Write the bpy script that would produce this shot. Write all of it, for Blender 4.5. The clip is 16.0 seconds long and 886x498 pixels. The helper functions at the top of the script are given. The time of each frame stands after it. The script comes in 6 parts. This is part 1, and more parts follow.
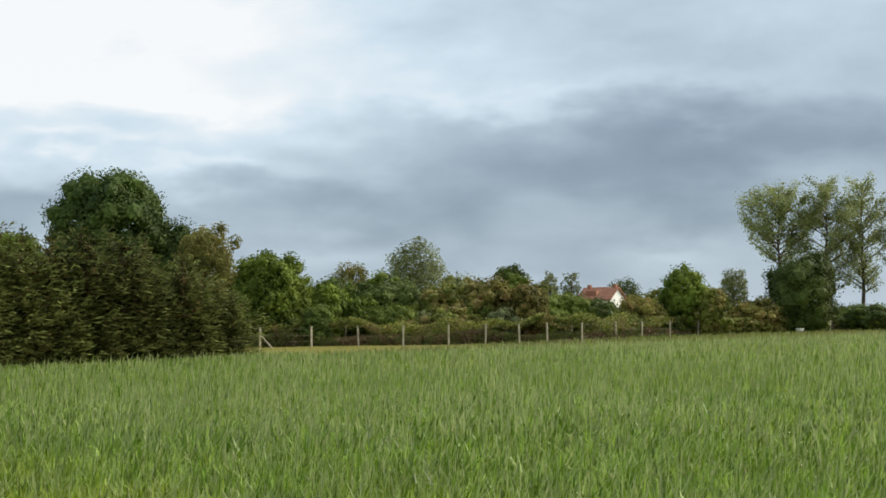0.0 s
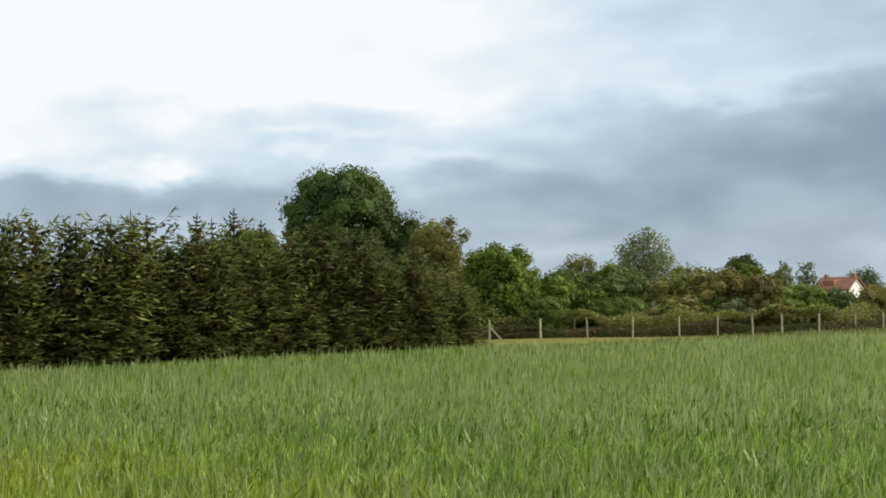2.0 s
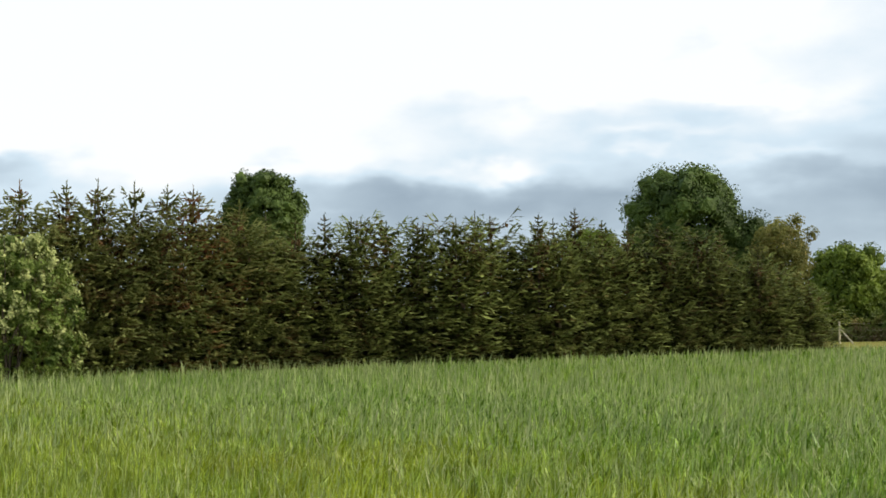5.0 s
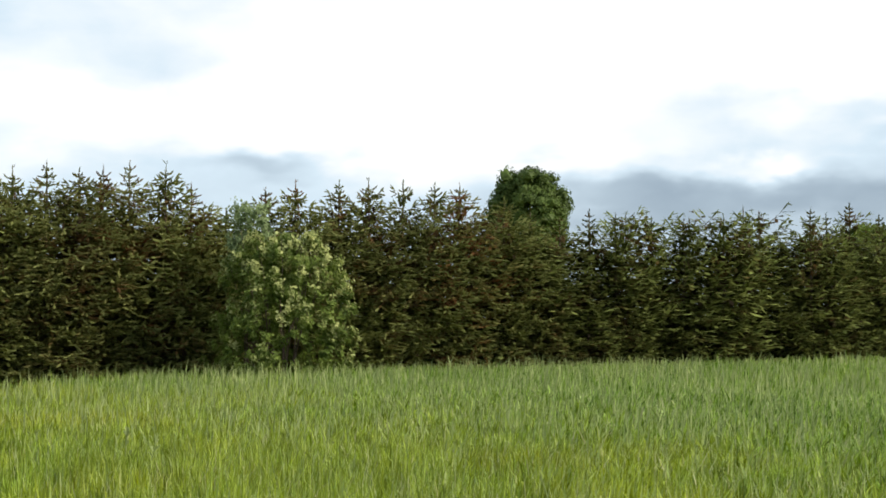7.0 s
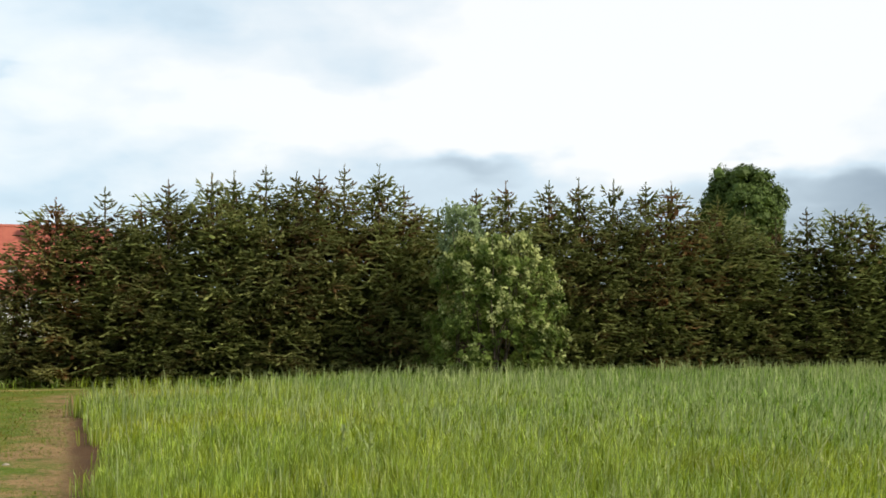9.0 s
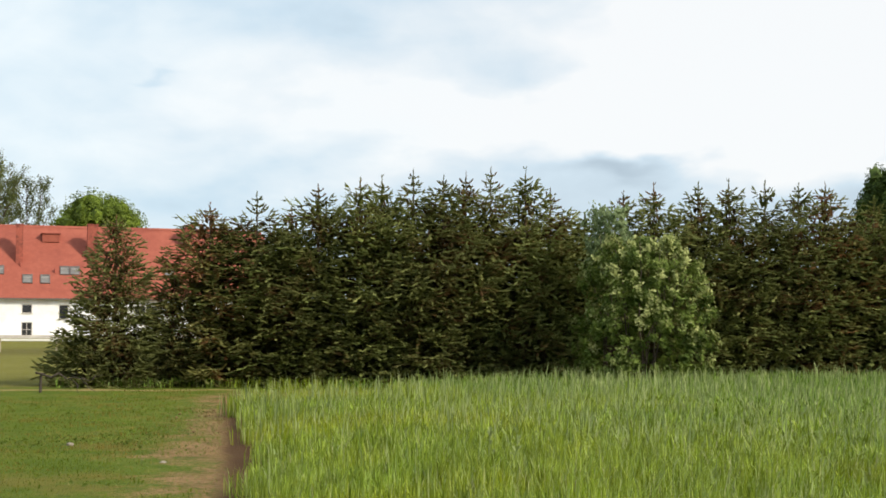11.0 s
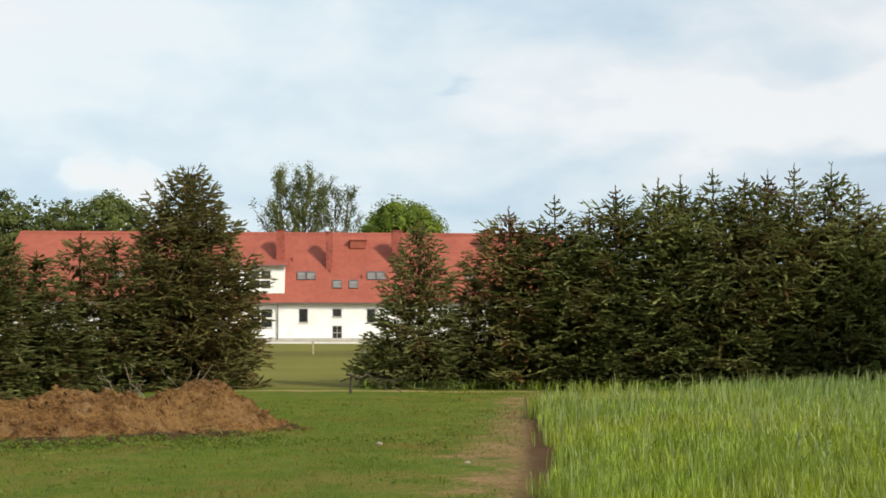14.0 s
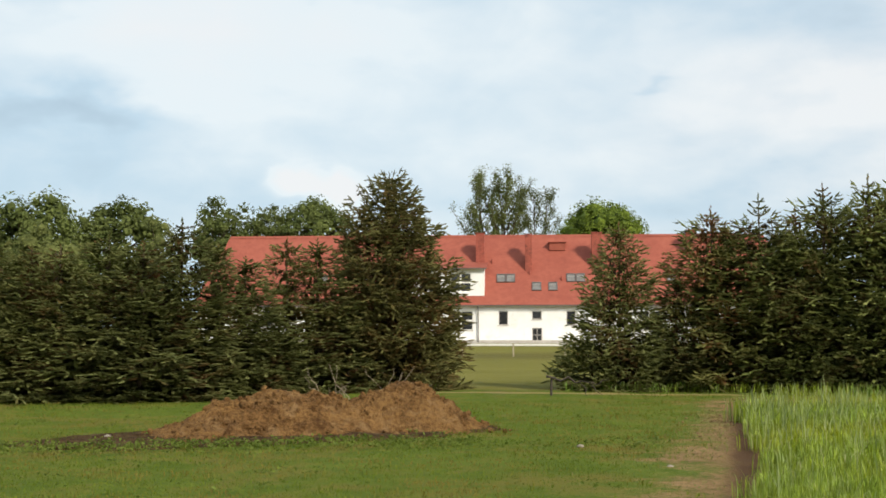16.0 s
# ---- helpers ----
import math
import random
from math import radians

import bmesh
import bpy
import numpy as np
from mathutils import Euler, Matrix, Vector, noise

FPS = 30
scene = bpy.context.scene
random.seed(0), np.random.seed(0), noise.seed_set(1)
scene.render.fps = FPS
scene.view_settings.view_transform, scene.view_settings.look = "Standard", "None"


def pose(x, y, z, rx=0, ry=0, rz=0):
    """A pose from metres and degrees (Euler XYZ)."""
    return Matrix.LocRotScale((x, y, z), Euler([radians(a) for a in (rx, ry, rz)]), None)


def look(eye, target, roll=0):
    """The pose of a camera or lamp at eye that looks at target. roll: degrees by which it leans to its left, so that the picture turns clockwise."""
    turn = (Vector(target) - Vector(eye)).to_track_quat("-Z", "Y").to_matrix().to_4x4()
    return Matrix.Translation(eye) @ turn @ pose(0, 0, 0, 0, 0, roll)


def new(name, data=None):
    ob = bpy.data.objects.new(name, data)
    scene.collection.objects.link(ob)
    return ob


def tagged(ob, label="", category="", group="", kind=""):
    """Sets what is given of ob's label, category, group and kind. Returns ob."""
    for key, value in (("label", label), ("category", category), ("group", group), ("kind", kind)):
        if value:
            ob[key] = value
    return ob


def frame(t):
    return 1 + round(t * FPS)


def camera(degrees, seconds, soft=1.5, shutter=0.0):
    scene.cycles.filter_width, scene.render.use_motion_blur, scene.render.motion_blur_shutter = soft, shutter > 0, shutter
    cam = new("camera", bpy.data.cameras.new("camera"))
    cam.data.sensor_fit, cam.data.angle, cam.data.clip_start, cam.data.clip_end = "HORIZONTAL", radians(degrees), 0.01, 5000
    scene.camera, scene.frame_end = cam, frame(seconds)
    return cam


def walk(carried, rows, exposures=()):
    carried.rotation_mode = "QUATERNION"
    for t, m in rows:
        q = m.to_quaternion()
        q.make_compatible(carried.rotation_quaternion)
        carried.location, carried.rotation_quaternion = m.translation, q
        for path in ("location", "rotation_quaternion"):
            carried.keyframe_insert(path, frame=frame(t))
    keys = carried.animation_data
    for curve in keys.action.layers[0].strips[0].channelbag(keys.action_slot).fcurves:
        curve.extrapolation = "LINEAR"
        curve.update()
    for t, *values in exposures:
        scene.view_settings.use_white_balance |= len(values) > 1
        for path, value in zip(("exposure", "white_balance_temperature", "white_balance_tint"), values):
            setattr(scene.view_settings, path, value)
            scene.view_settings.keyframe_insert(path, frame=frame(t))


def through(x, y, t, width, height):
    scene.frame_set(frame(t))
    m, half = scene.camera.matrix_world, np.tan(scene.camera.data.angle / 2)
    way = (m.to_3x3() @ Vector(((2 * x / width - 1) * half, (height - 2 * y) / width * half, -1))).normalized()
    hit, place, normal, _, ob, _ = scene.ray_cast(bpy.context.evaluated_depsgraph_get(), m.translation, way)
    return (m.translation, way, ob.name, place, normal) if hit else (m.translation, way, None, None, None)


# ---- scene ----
# ---- camera: one person stands at the field's edge and turns to the left ----
EYE = (0.0, 0.0, 1.65)
cam = camera(36.27, 16.0, soft=1.7)


def aim(turn, tilt, lean):
    return Matrix.Translation(EYE) @ pose(0, 0, 0, 0, 0, turn) @ pose(0, 0, 0, 90 + tilt) @ pose(0, 0, 0, 0, 0, lean)


PAN = (
    (0.0, 0.000, 3.060, -0.846),
    (0.5, 2.610, 2.952, -0.915),
    (1.0, 5.070, 2.863, -1.023),
    (1.5, 7.369, 2.822, -1.034),
    (2.0, 9.648, 2.880, -1.063),
    (2.5, 11.880, 2.970, -1.018),
    (3.0, 14.113, 3.010, -0.906),
    (3.2, 15.005, 3.012, -0.868),
    (5.3, 25.645, 3.076, -0.490),
    (5.5, 26.741, 3.080, -0.458),
    (6.0, 29.586, 3.037, -0.406),
    (6.5, 32.443, 3.028, -0.234),
    (7.0, 35.206, 2.975, -0.067),
    (7.5, 37.784, 2.927, 0.018),
    (8.0, 40.128, 2.932, 0.103),
    (8.5, 42.234, 2.953, 0.135),
    (9.0, 44.108, 2.995, 0.072),
    (9.2, 44.775, 3.004, 0.085),
    (11.3, 51.470, 3.104, 0.306),
    (11.5, 52.307, 3.108, 0.322),
    (12.0, 54.434, 3.116, 0.349),
    (12.5, 56.523, 3.111, 0.304),
    (13.0, 58.658, 3.114, 0.120),
    (13.5, 60.791, 3.137, -0.003),
    (14.0, 62.919, 3.160, -0.010),
    (14.5, 65.027, 3.201, -0.016),
    (15.0, 67.134, 3.229, -0.058),
    (15.5, 69.260, 3.236, -0.036),
    (16.0, 71.354, 3.260, -0.103),
)
walk(cam, [(t, aim(a, b, c)) for t, a, b, c in PAN], ((0.0, 0.0), (3.0, 0.05), (5.5, 0.11), (7.0, 0.14), (8.0, 0.14), (9.0, 0.08), (12.0, 0.0), (13.0, -0.05), (15.0, -0.10), (16.0, -0.10)))

# ---- light: broken overcast sky, low sun behind the camera's right shoulder ----
SUN_TURN, SUN_UP = -68.0, 34.0


def bearing(az, d, z=0.0):
    """A place d metres off, az degrees to the left of north (+y)."""
    return Vector((-math.sin(radians(az)) * d, math.cos(radians(az)) * d, z))


sun = new("sun", bpy.data.lights.new("sun", "SUN"))
sun.data.energy, sun.data.angle, sun.data.color = 4.7, radians(9.0), (1.0, 0.91, 0.76)
sun.matrix_basis = look(bearing(SUN_TURN, 100 * math.cos(radians(SUN_UP)), 100 * math.sin(radians(SUN_UP))), (0, 0, 0))


class Nodes:
    """Short hand for a node tree."""

    def __init__(self, tree):
        self.tree = tree
        tree.nodes.clear()

    def add(self, kind, ins=(), **props):
        n = self.tree.nodes.new(kind)
        for k, v in props.items():
            setattr(n, k, v)
        for k, v in (ins.items() if isinstance(ins, dict) else enumerate(ins)):
            if v is None:
                continue
            if isinstance(v, bpy.types.NodeSocket):
                self.tree.links.new(v, n.inputs[k])
            else:
                n.inputs[k].default_value = v
        return n

    def m(self, op, a, b=None, c=None, clamp=False):
        return self.add("ShaderNodeMath", (a, b, c), operation=op, use_clamp=clamp).outputs[0]

    def noise(self, vec, scale, detail=4.0, rough=0.55, warp=0.0):
        return self.add("ShaderNodeTexNoise", {"Vector": vec, "Scale": scale, "Detail": detail, "Roughness": rough, "Distortion": warp}).outputs["Fac"]

    def mix(self, fac, a, b, blend="MIX"):
        n = self.tree.nodes.new("ShaderNodeMix")
        n.data_type, n.blend_type = "RGBA", blend
        for i, v in ((0, fac), (6, a), (7, b)):
            if isinstance(v, bpy.types.NodeSocket):
                self.tree.links.new(v, n.inputs[i])
            else:
                n.inputs[i].default_value = (*v, 1) if isinstance(v, tuple) and len(v) == 3 else v
        return n.outputs[2]

    def ramp(self, fac, stops):
        n = self.add("ShaderNodeValToRGB", (fac,))
        e = n.color_ramp.elements
        while len(e) < len(stops):
            e.new(0.5)
        for el, (p, c) in zip(e, stops):
            el.position, el.color = p, (*c, 1)
        return n.outputs[0]

    def step(self, v, lo, hi):
        n = self.add("ShaderNodeMapRange", (v, lo, hi, 0.0, 1.0), interpolation_type="SMOOTHSTEP")
        return n.outputs[0]


# soft cloud masses: bearing, height, half-widths (degrees), brightness added
CLOUDS = (
    (14, 13.4, 10, 2.6, 0.32), (13, 9.4, 9, 1.3, 0.17), (11, 7.0, 8, 2.0, 0.10), (24, 12, 9, 4.0, 0.28), (36, 10.5, 9, 5.0, 0.34),
    (4.5, 3.0, 2.2, 0.9, 0.10), (-5.0, 4.3, 2.6, 0.9, 0.10), (-9.8, 3.0, 3.2, 0.8, 0.09), (24.0, 6.0, 3.0, 0.5, 0.05), (11.5, 9.6, 2.0, 0.7, 0.16), (18.5, 9.9, 2.0, 0.6, 0.18), (15, 7.4, 3.0, 0.4, 0.10), (28, 7.0, 5, 1.1, 0.15), (3, 10.8, 6, 2.0, 0.14), (-9, 7.2, 8, 1.5, -0.10),
    (-15, 7.4, 7, 1.9, -0.13), (5, 5.0, 8, 1.2, -0.06), (-7.5, 5.4, 12, 3.2, -0.135), (6, 4.0, 9, 2.0, -0.07), (-6, 2.2, 10, 1.0, -0.02), (-11, 9.6, 7, 0.8, 0.07),
    (17, 5.0, 4, 0.8, -0.07), (25, 5.0, 8, 1.1, -0.18), (42, 6.4, 2.6, 0.6, -0.17), (48, 10.9, 6.5, 1.3, -0.10),
    (55, 12.9, 5, 1.4, -0.09), (52, 11.5, 9, 3.0, 0.13), (86, 11.5, 7, 2.0, 0.10), (50, 8.4, 10, 1.6, 0.14), (61, 5.0, 4, 1.0, -0.08), (62, 10.3, 1.3, 0.2, -0.08),
    (70, 9.0, 9, 1.8, -0.05), (79, 6.0, 9, 1.7, -0.08), (87, 8.6, 3.5, 0.7, -0.12), (68, 8.0, 26, 9.0, 0.19), (78, 9.0, 16, 9.0, 0.10),
    (82, 12.8, 8, 1.5, 0.12), (9, 6.6, 5, 0.4, 0.10), (-5.5, 4.0, 6, 1.6, -0.08), (-2, 9.3, 5, 0.5, 0.09),
    # bright masses added out of view, to lift the light in the shadows
    (-75, 36, 34, 22, 0.34), (-140, 36, 40, 26, 0.28), (150, 38, 40, 26, 0.22), (0, 78, 400, 28, 0.30),
)
PUFFS = ((77.6, 6.1, 0.9, 0.55, 0.5), (75.7, 5.8, 1.0, 0.5, 0.42), (20.9, 6.35, 1.1, 0.42, 0.13), (22.6, 6.2, 2.4, 0.5, 0.16), (15.9, 10.0, 2.0, 0.4, 0.12))          # small bright heads
world = bpy.data.worlds.new("overcast")
scene.world = world
world.use_nodes = True
k = Nodes(world.node_tree)
gen = k.add("ShaderNodeTexCoord").outputs["Generated"]
xyz = k.add("ShaderNodeSeparateXYZ", (gen,)).outputs
wide = k.add("ShaderNodeMapping", {"Vector": gen, "Scale": (1.0, 1.0, 2.6)}).outputs[0]
puff = k.add("ShaderNodeMapping", {"Vector": gen, "Scale": (1.0, 1.0, 1.7)}).outputs[0]
warp1 = k.m("SUBTRACT", k.noise(wide, 6.0, 3.0, 0.48), 0.5)
warp2 = k.m("SUBTRACT", k.noise(wide, 11.0, 3.5, 0.5), 0.5)
az = k.m("MULTIPLY", k.m("ARCTAN2", k.m("MULTIPLY", xyz[0], -1.0), xyz[1]), 57.2958)
el = k.m("MULTIPLY", k.m("ARCSINE", xyz[2]), 57.2958)
curl = k.m("SUBTRACT", k.noise(puff, 26.0, 3.0, 0.5), 0.5)
heads = [(k.m("MULTIPLY_ADD", curl, 1.6, az), k.m("MULTIPLY_ADD", curl, 1.6, el), c) for c in PUFFS]
az = k.m("MULTIPLY_ADD", warp1, 13.0, az)
el = k.m("MULTIPLY_ADD", warp2, 4.2, el)
el = k.m("MULTIPLY_ADD", curl, 1.0, el)
total = k.m("MULTIPLY_ADD", k.noise(wide, 9.0, 5.0, 0.46, 0.3), 0.19, 0.51)
total = k.m("MULTIPLY_ADD", k.noise(puff, 17.0, 5.0, 0.52, 0.4), 0.13, total)
for u, v, (a0, e0, sa, se, amp) in heads + [(az, el, c) for c in CLOUDS]:
    dx = k.m("MULTIPLY", k.m("SUBTRACT", u, float(a0)), 1.0 / sa)
    dy = k.m("MULTIPLY", k.m("SUBTRACT", v, float(e0)), 1.0 / se)
    g = k.m("EXPONENT", k.m("MULTIPLY", k.m("MULTIPLY_ADD", dx, dx, k.m("MULTIPLY", dy, dy)), -1.0))
    total = k.m("MULTIPLY_ADD", g, amp, total)
cloud = k.ramp(total, ((0.25, (0.166, 0.226, 0.300)), (0.45, (0.272, 0.350, 0.438)), (0.62, (0.435, 0.536, 0.628)), (0.80, (0.67, 0.80, 0.90)), (0.94, (0.98, 1.0, 1.01))))
sky = k.add("ShaderNodeTexSky", sky_type="NISHITA", sun_disc=False, sun_elevation=radians(SUN_UP), sun_rotation=radians(-SUN_TURN)).outputs[0]
dim = k.mix(1.0, sky, (0.10, 0.10, 0.10), "MULTIPLY")
cloud = k.mix(k.m("MULTIPLY", k.step(az, 46.0, 74.0), k.step(total, 1.15, 0.92)), cloud, k.mix(1.0, cloud, (0.93, 1.0, 1.03), "MULTIPLY"))   # the cover thins to the west
bg = k.add("ShaderNodeBackground", (k.mix(0.92, dim, cloud), 1.0)).outputs[0]
k.add("ShaderNodeOutputWorld", (bg,))


# ---- materials ----
def surface(name, dark, light, coarse=1.0, fine=20.0, rough=0.8, bump=0.3, bump_size=0.01, third=None, spec=0.3, per_object=0.0, metal=0.0, third_at=(0.5, 0.7)):
    """A matt natural surface: two colours at a coarse scale, grain at a fine one, an optional third colour in patches."""
    mt = bpy.data.materials.new(name)
    mt.use_nodes = True
    n = Nodes(mt.node_tree)
    co = n.add("ShaderNodeTexCoord").outputs["Object"]
    c1, c2 = n.noise(co, coarse, 5.0, 0.6, 0.3), n.noise(co, fine, 4.0, 0.65)
    fac = n.step(n.m("MULTIPLY_ADD", c2, 0.5, n.m("MULTIPLY", c1, 0.5)), 0.36, 0.64)
    col = n.mix(fac, dark, light)
    if third:
        col = n.mix(n.m("MULTIPLY", n.step(n.noise(co, coarse * 1.7, 6.0, 0.65, 0.6), *third_at), 0.85), col, third)
    if per_object:
        rnd = n.add("ShaderNodeObjectInfo").outputs["Random"]
        col = n.add("ShaderNodeHueSaturation", {"Color": col, "Value": n.m("MULTIPLY_ADD", rnd, 2 * per_object, 1 - per_object)}).outputs[0]
    nrm = n.add("ShaderNodeBump", {"Strength": bump, "Distance": bump_size, "Height": n.m("ADD", c2, n.noise(co, fine * 4, 3.0))}).outputs[0]
    p = n.add("ShaderNodeBsdfPrincipled", {"Base Color": col, "Roughness": rough, "Normal": nrm, "Specular IOR Level": spec, "Metallic": metal})
    n.add("ShaderNodeOutputMaterial", (p.outputs[0],))
    return mt


def foliage(name, dark, light, tint=None, tint_share=0.25, patch=0.35, through=0.3, rough=0.62, spec=0.18, spread=0.3, young=None):
    """Leaves or needles: each leaf varies, with drifts of colour over the plant and light passing through."""
    mt = bpy.data.materials.new(name)
    mt.use_nodes = True
    n = Nodes(mt.node_tree)
    geo = n.add("ShaderNodeNewGeometry").outputs
    pos = geo["Position"]
    rnd, own = geo["Random Per Island"], n.add("ShaderNodeObjectInfo").outputs["Random"]
    drift = n.noise(pos, patch, 4.0, 0.6)
    col = n.mix(n.m("ADD", n.m("MULTIPLY", rnd, 0.34), n.m("MULTIPLY", n.step(drift, 0.35, 0.65), 0.66)), dark, light)
    if tint:
        where = n.step(n.m("ADD", n.m("MULTIPLY", n.noise(pos, patch * 2.3, 3.0), 0.86), n.m("MULTIPLY", rnd, 0.14)), 0.66 - tint_share, 0.74 - tint_share * 0.6)
        col = n.mix(where, col, tint)
    if young:
        fresh = n.add("ShaderNodeAttribute", attribute_name="fresh").outputs["Fac"]
        col = n.mix(n.step(n.m("MULTIPLY_ADD", rnd, 0.30, fresh), 0.80, 1.20), col, young)
        col = n.mix(n.step(fresh, -0.1, -0.4), col, n.mix(rnd, (0.044, 0.031, 0.018), (0.080, 0.056, 0.032)))   # dead twigs
    val = n.m("ADD", n.m("MULTIPLY_ADD", own, spread, 1 - spread / 2), n.m("MULTIPLY_ADD", rnd, 0.22, -0.11))
    col = n.add("ShaderNodeHueSaturation", {"Color": col, "Value": val}).outputs[0]
    p = n.add("ShaderNodeBsdfPrincipled", {"Base Color": col, "Roughness": rough, "Specular IOR Level": spec}).outputs[0]
    tr = n.add("ShaderNodeBsdfTranslucent", {"Color": col}).outputs[0]
    n.add("ShaderNodeOutputMaterial", (n.add("ShaderNodeMixShader", (through, p, tr)).outputs[0],))
    return mt


M_NEEDLES = foliage("spruce_needles", (0.066, 0.075, 0.019), (0.142, 0.162, 0.041), (0.150, 0.086, 0.036), 0.20, 0.45, 0.34, 0.6, 0.08, 0.45, (0.222, 0.238, 0.080))
M_BIGSPRUCE = foliage("olive_spruce_needles", (0.072, 0.070, 0.022), (0.158, 0.144, 0.044), (0.215, 0.125, 0.046), 0.22, 0.55, 0.34, 0.6, 0.12, 0.3, (0.190, 0.182, 0.062))
M_RUST = foliage("rusty_spruce_needles", (0.073, 0.073, 0.019), (0.142, 0.140, 0.036), (0.24, 0.108, 0.046), 0.24, 0.55, 0.34, 0.6, 0.08, 0.35, (0.235, 0.230, 0.076))
# darker needle copy for far and filling trees, their shade put into the colour
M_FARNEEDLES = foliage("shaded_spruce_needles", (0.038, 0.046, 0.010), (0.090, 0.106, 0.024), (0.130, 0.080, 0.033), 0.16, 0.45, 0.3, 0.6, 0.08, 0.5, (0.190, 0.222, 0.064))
M_DARKSPRUCE = foliage("dark_green_spruce_needles", (0.055, 0.060, 0.016), (0.117, 0.125, 0.032), (0.155, 0.086, 0.038), 0.17, 0.45, 0.3, 0.6, 0.08, 0.35, (0.200, 0.212, 0.076))
M_BARK = surface("bark", (0.055, 0.040, 0.028), (0.15, 0.115, 0.085), 3.0, 30.0, 0.9, 0.7, 0.02)
M_TWIG = surface("bare_twig", (0.16, 0.12, 0.08), (0.32, 0.26, 0.19), 3.0, 30.0, 0.85, 0.4)
M_SHRUB = foliage("pale_shrub_leaves", (0.056, 0.094, 0.016), (0.212, 0.280, 0.058), None, 0, 1.4, 0.42, young=(0.46, 0.485, 0.195))
M_SAPLING = foliage("silvery_leaves", (0.130, 0.180, 0.080), (0.260, 0.320, 0.150), None, 0, 0.7, 0.4)
M_OAK = foliage("oak_leaves", (0.028, 0.049, 0.010), (0.099, 0.148, 0.030), None, 0, 0.25, 0.16)
M_OCHRE = foliage("young_bronze_leaves", (0.101, 0.105, 0.024), (0.252, 0.243, 0.063), (0.24, 0.20, 0.06), 0.14, 0.3, 0.35)
M_GREEN = foliage("fresh_green_leaves", (0.041, 0.067, 0.006), (0.189, 0.251, 0.031), None, 0, 0.3, 0.22)
M_BRIGHT = foliage("lime_green_leaves", (0.064, 0.098, 0.013), (0.184, 0.236, 0.039), None, 0, 0.3, 0.35)
M_OLIVE = foliage("olive_leaves", (0.048, 0.061, 0.008), (0.209, 0.230, 0.036), (0.240, 0.190, 0.058), 0.16, 0.3, 0.2)
M_GREY = foliage("grey_willow_leaves", (0.090, 0.109, 0.042), (0.234, 0.261, 0.110), None, 0, 0.3, 0.28)
M_DARK = foliage("dark_green_leaves", (0.032, 0.053, 0.010), (0.117, 0.160, 0.032), None, 0, 0.3, 0.2)
M_BRONZE = foliage("bronze_shrub_leaves", (0.062, 0.061, 0.011), (0.261, 0.236, 0.050), (0.290, 0.190, 0.066), 0.14, 0.4, 0.2)
M_POPLAR = foliage("poplar_leaves", (0.165, 0.200, 0.075), (0.36, 0.40, 0.165), (0.30, 0.31, 0.10), 0.06, 0.25, 0.45)
M_AIRY = foliage("airy_tree_leaves", (0.080, 0.100, 0.030), (0.185, 0.205, 0.062), None, 0, 0.25, 0.4)
M_LINDEN = foliage("pale_linden_leaves", (0.058, 0.078, 0.019), (0.156, 0.187, 0.054), None, 0, 0.3, 0.3)
M_BRAMBLE = foliage("bramble_leaves", (0.062, 0.079, 0.011), (0.267, 0.292, 0.045), (0.220, 0.170, 0.055), 0.16, 0.25, 0.2)
M_DRYBRUSH = foliage("dry_brushwood", (0.085, 0.056, 0.026), (0.240, 0.160, 0.078), (0.110, 0.130, 0.027), 0.24, 0.3, 0.15)
M_DRYGRASS = foliage("dry_verge_grass", (0.14, 0.145, 0.045), (0.29, 0.265, 0.105), (0.15, 0.19, 0.04), 0.28, 0.12, 0.35)
M_LAWN_BLADE = foliage("lawn_blades", (0.088, 0.132, 0.009), (0.150, 0.192, 0.018), (0.195, 0.152, 0.030), 0.22, 0.35, 0.35, spread=0.1)
M_EAR = foliage("pale_cereal_ears", (0.20, 0.265, 0.090), (0.40, 0.45, 0.185), None, 0, 0.3, 0.4)
M_WEED = foliage("broad_weed_leaves", (0.070, 0.102, 0.013), (0.140, 0.176, 0.030), None, 0, 0.8, 0.35)


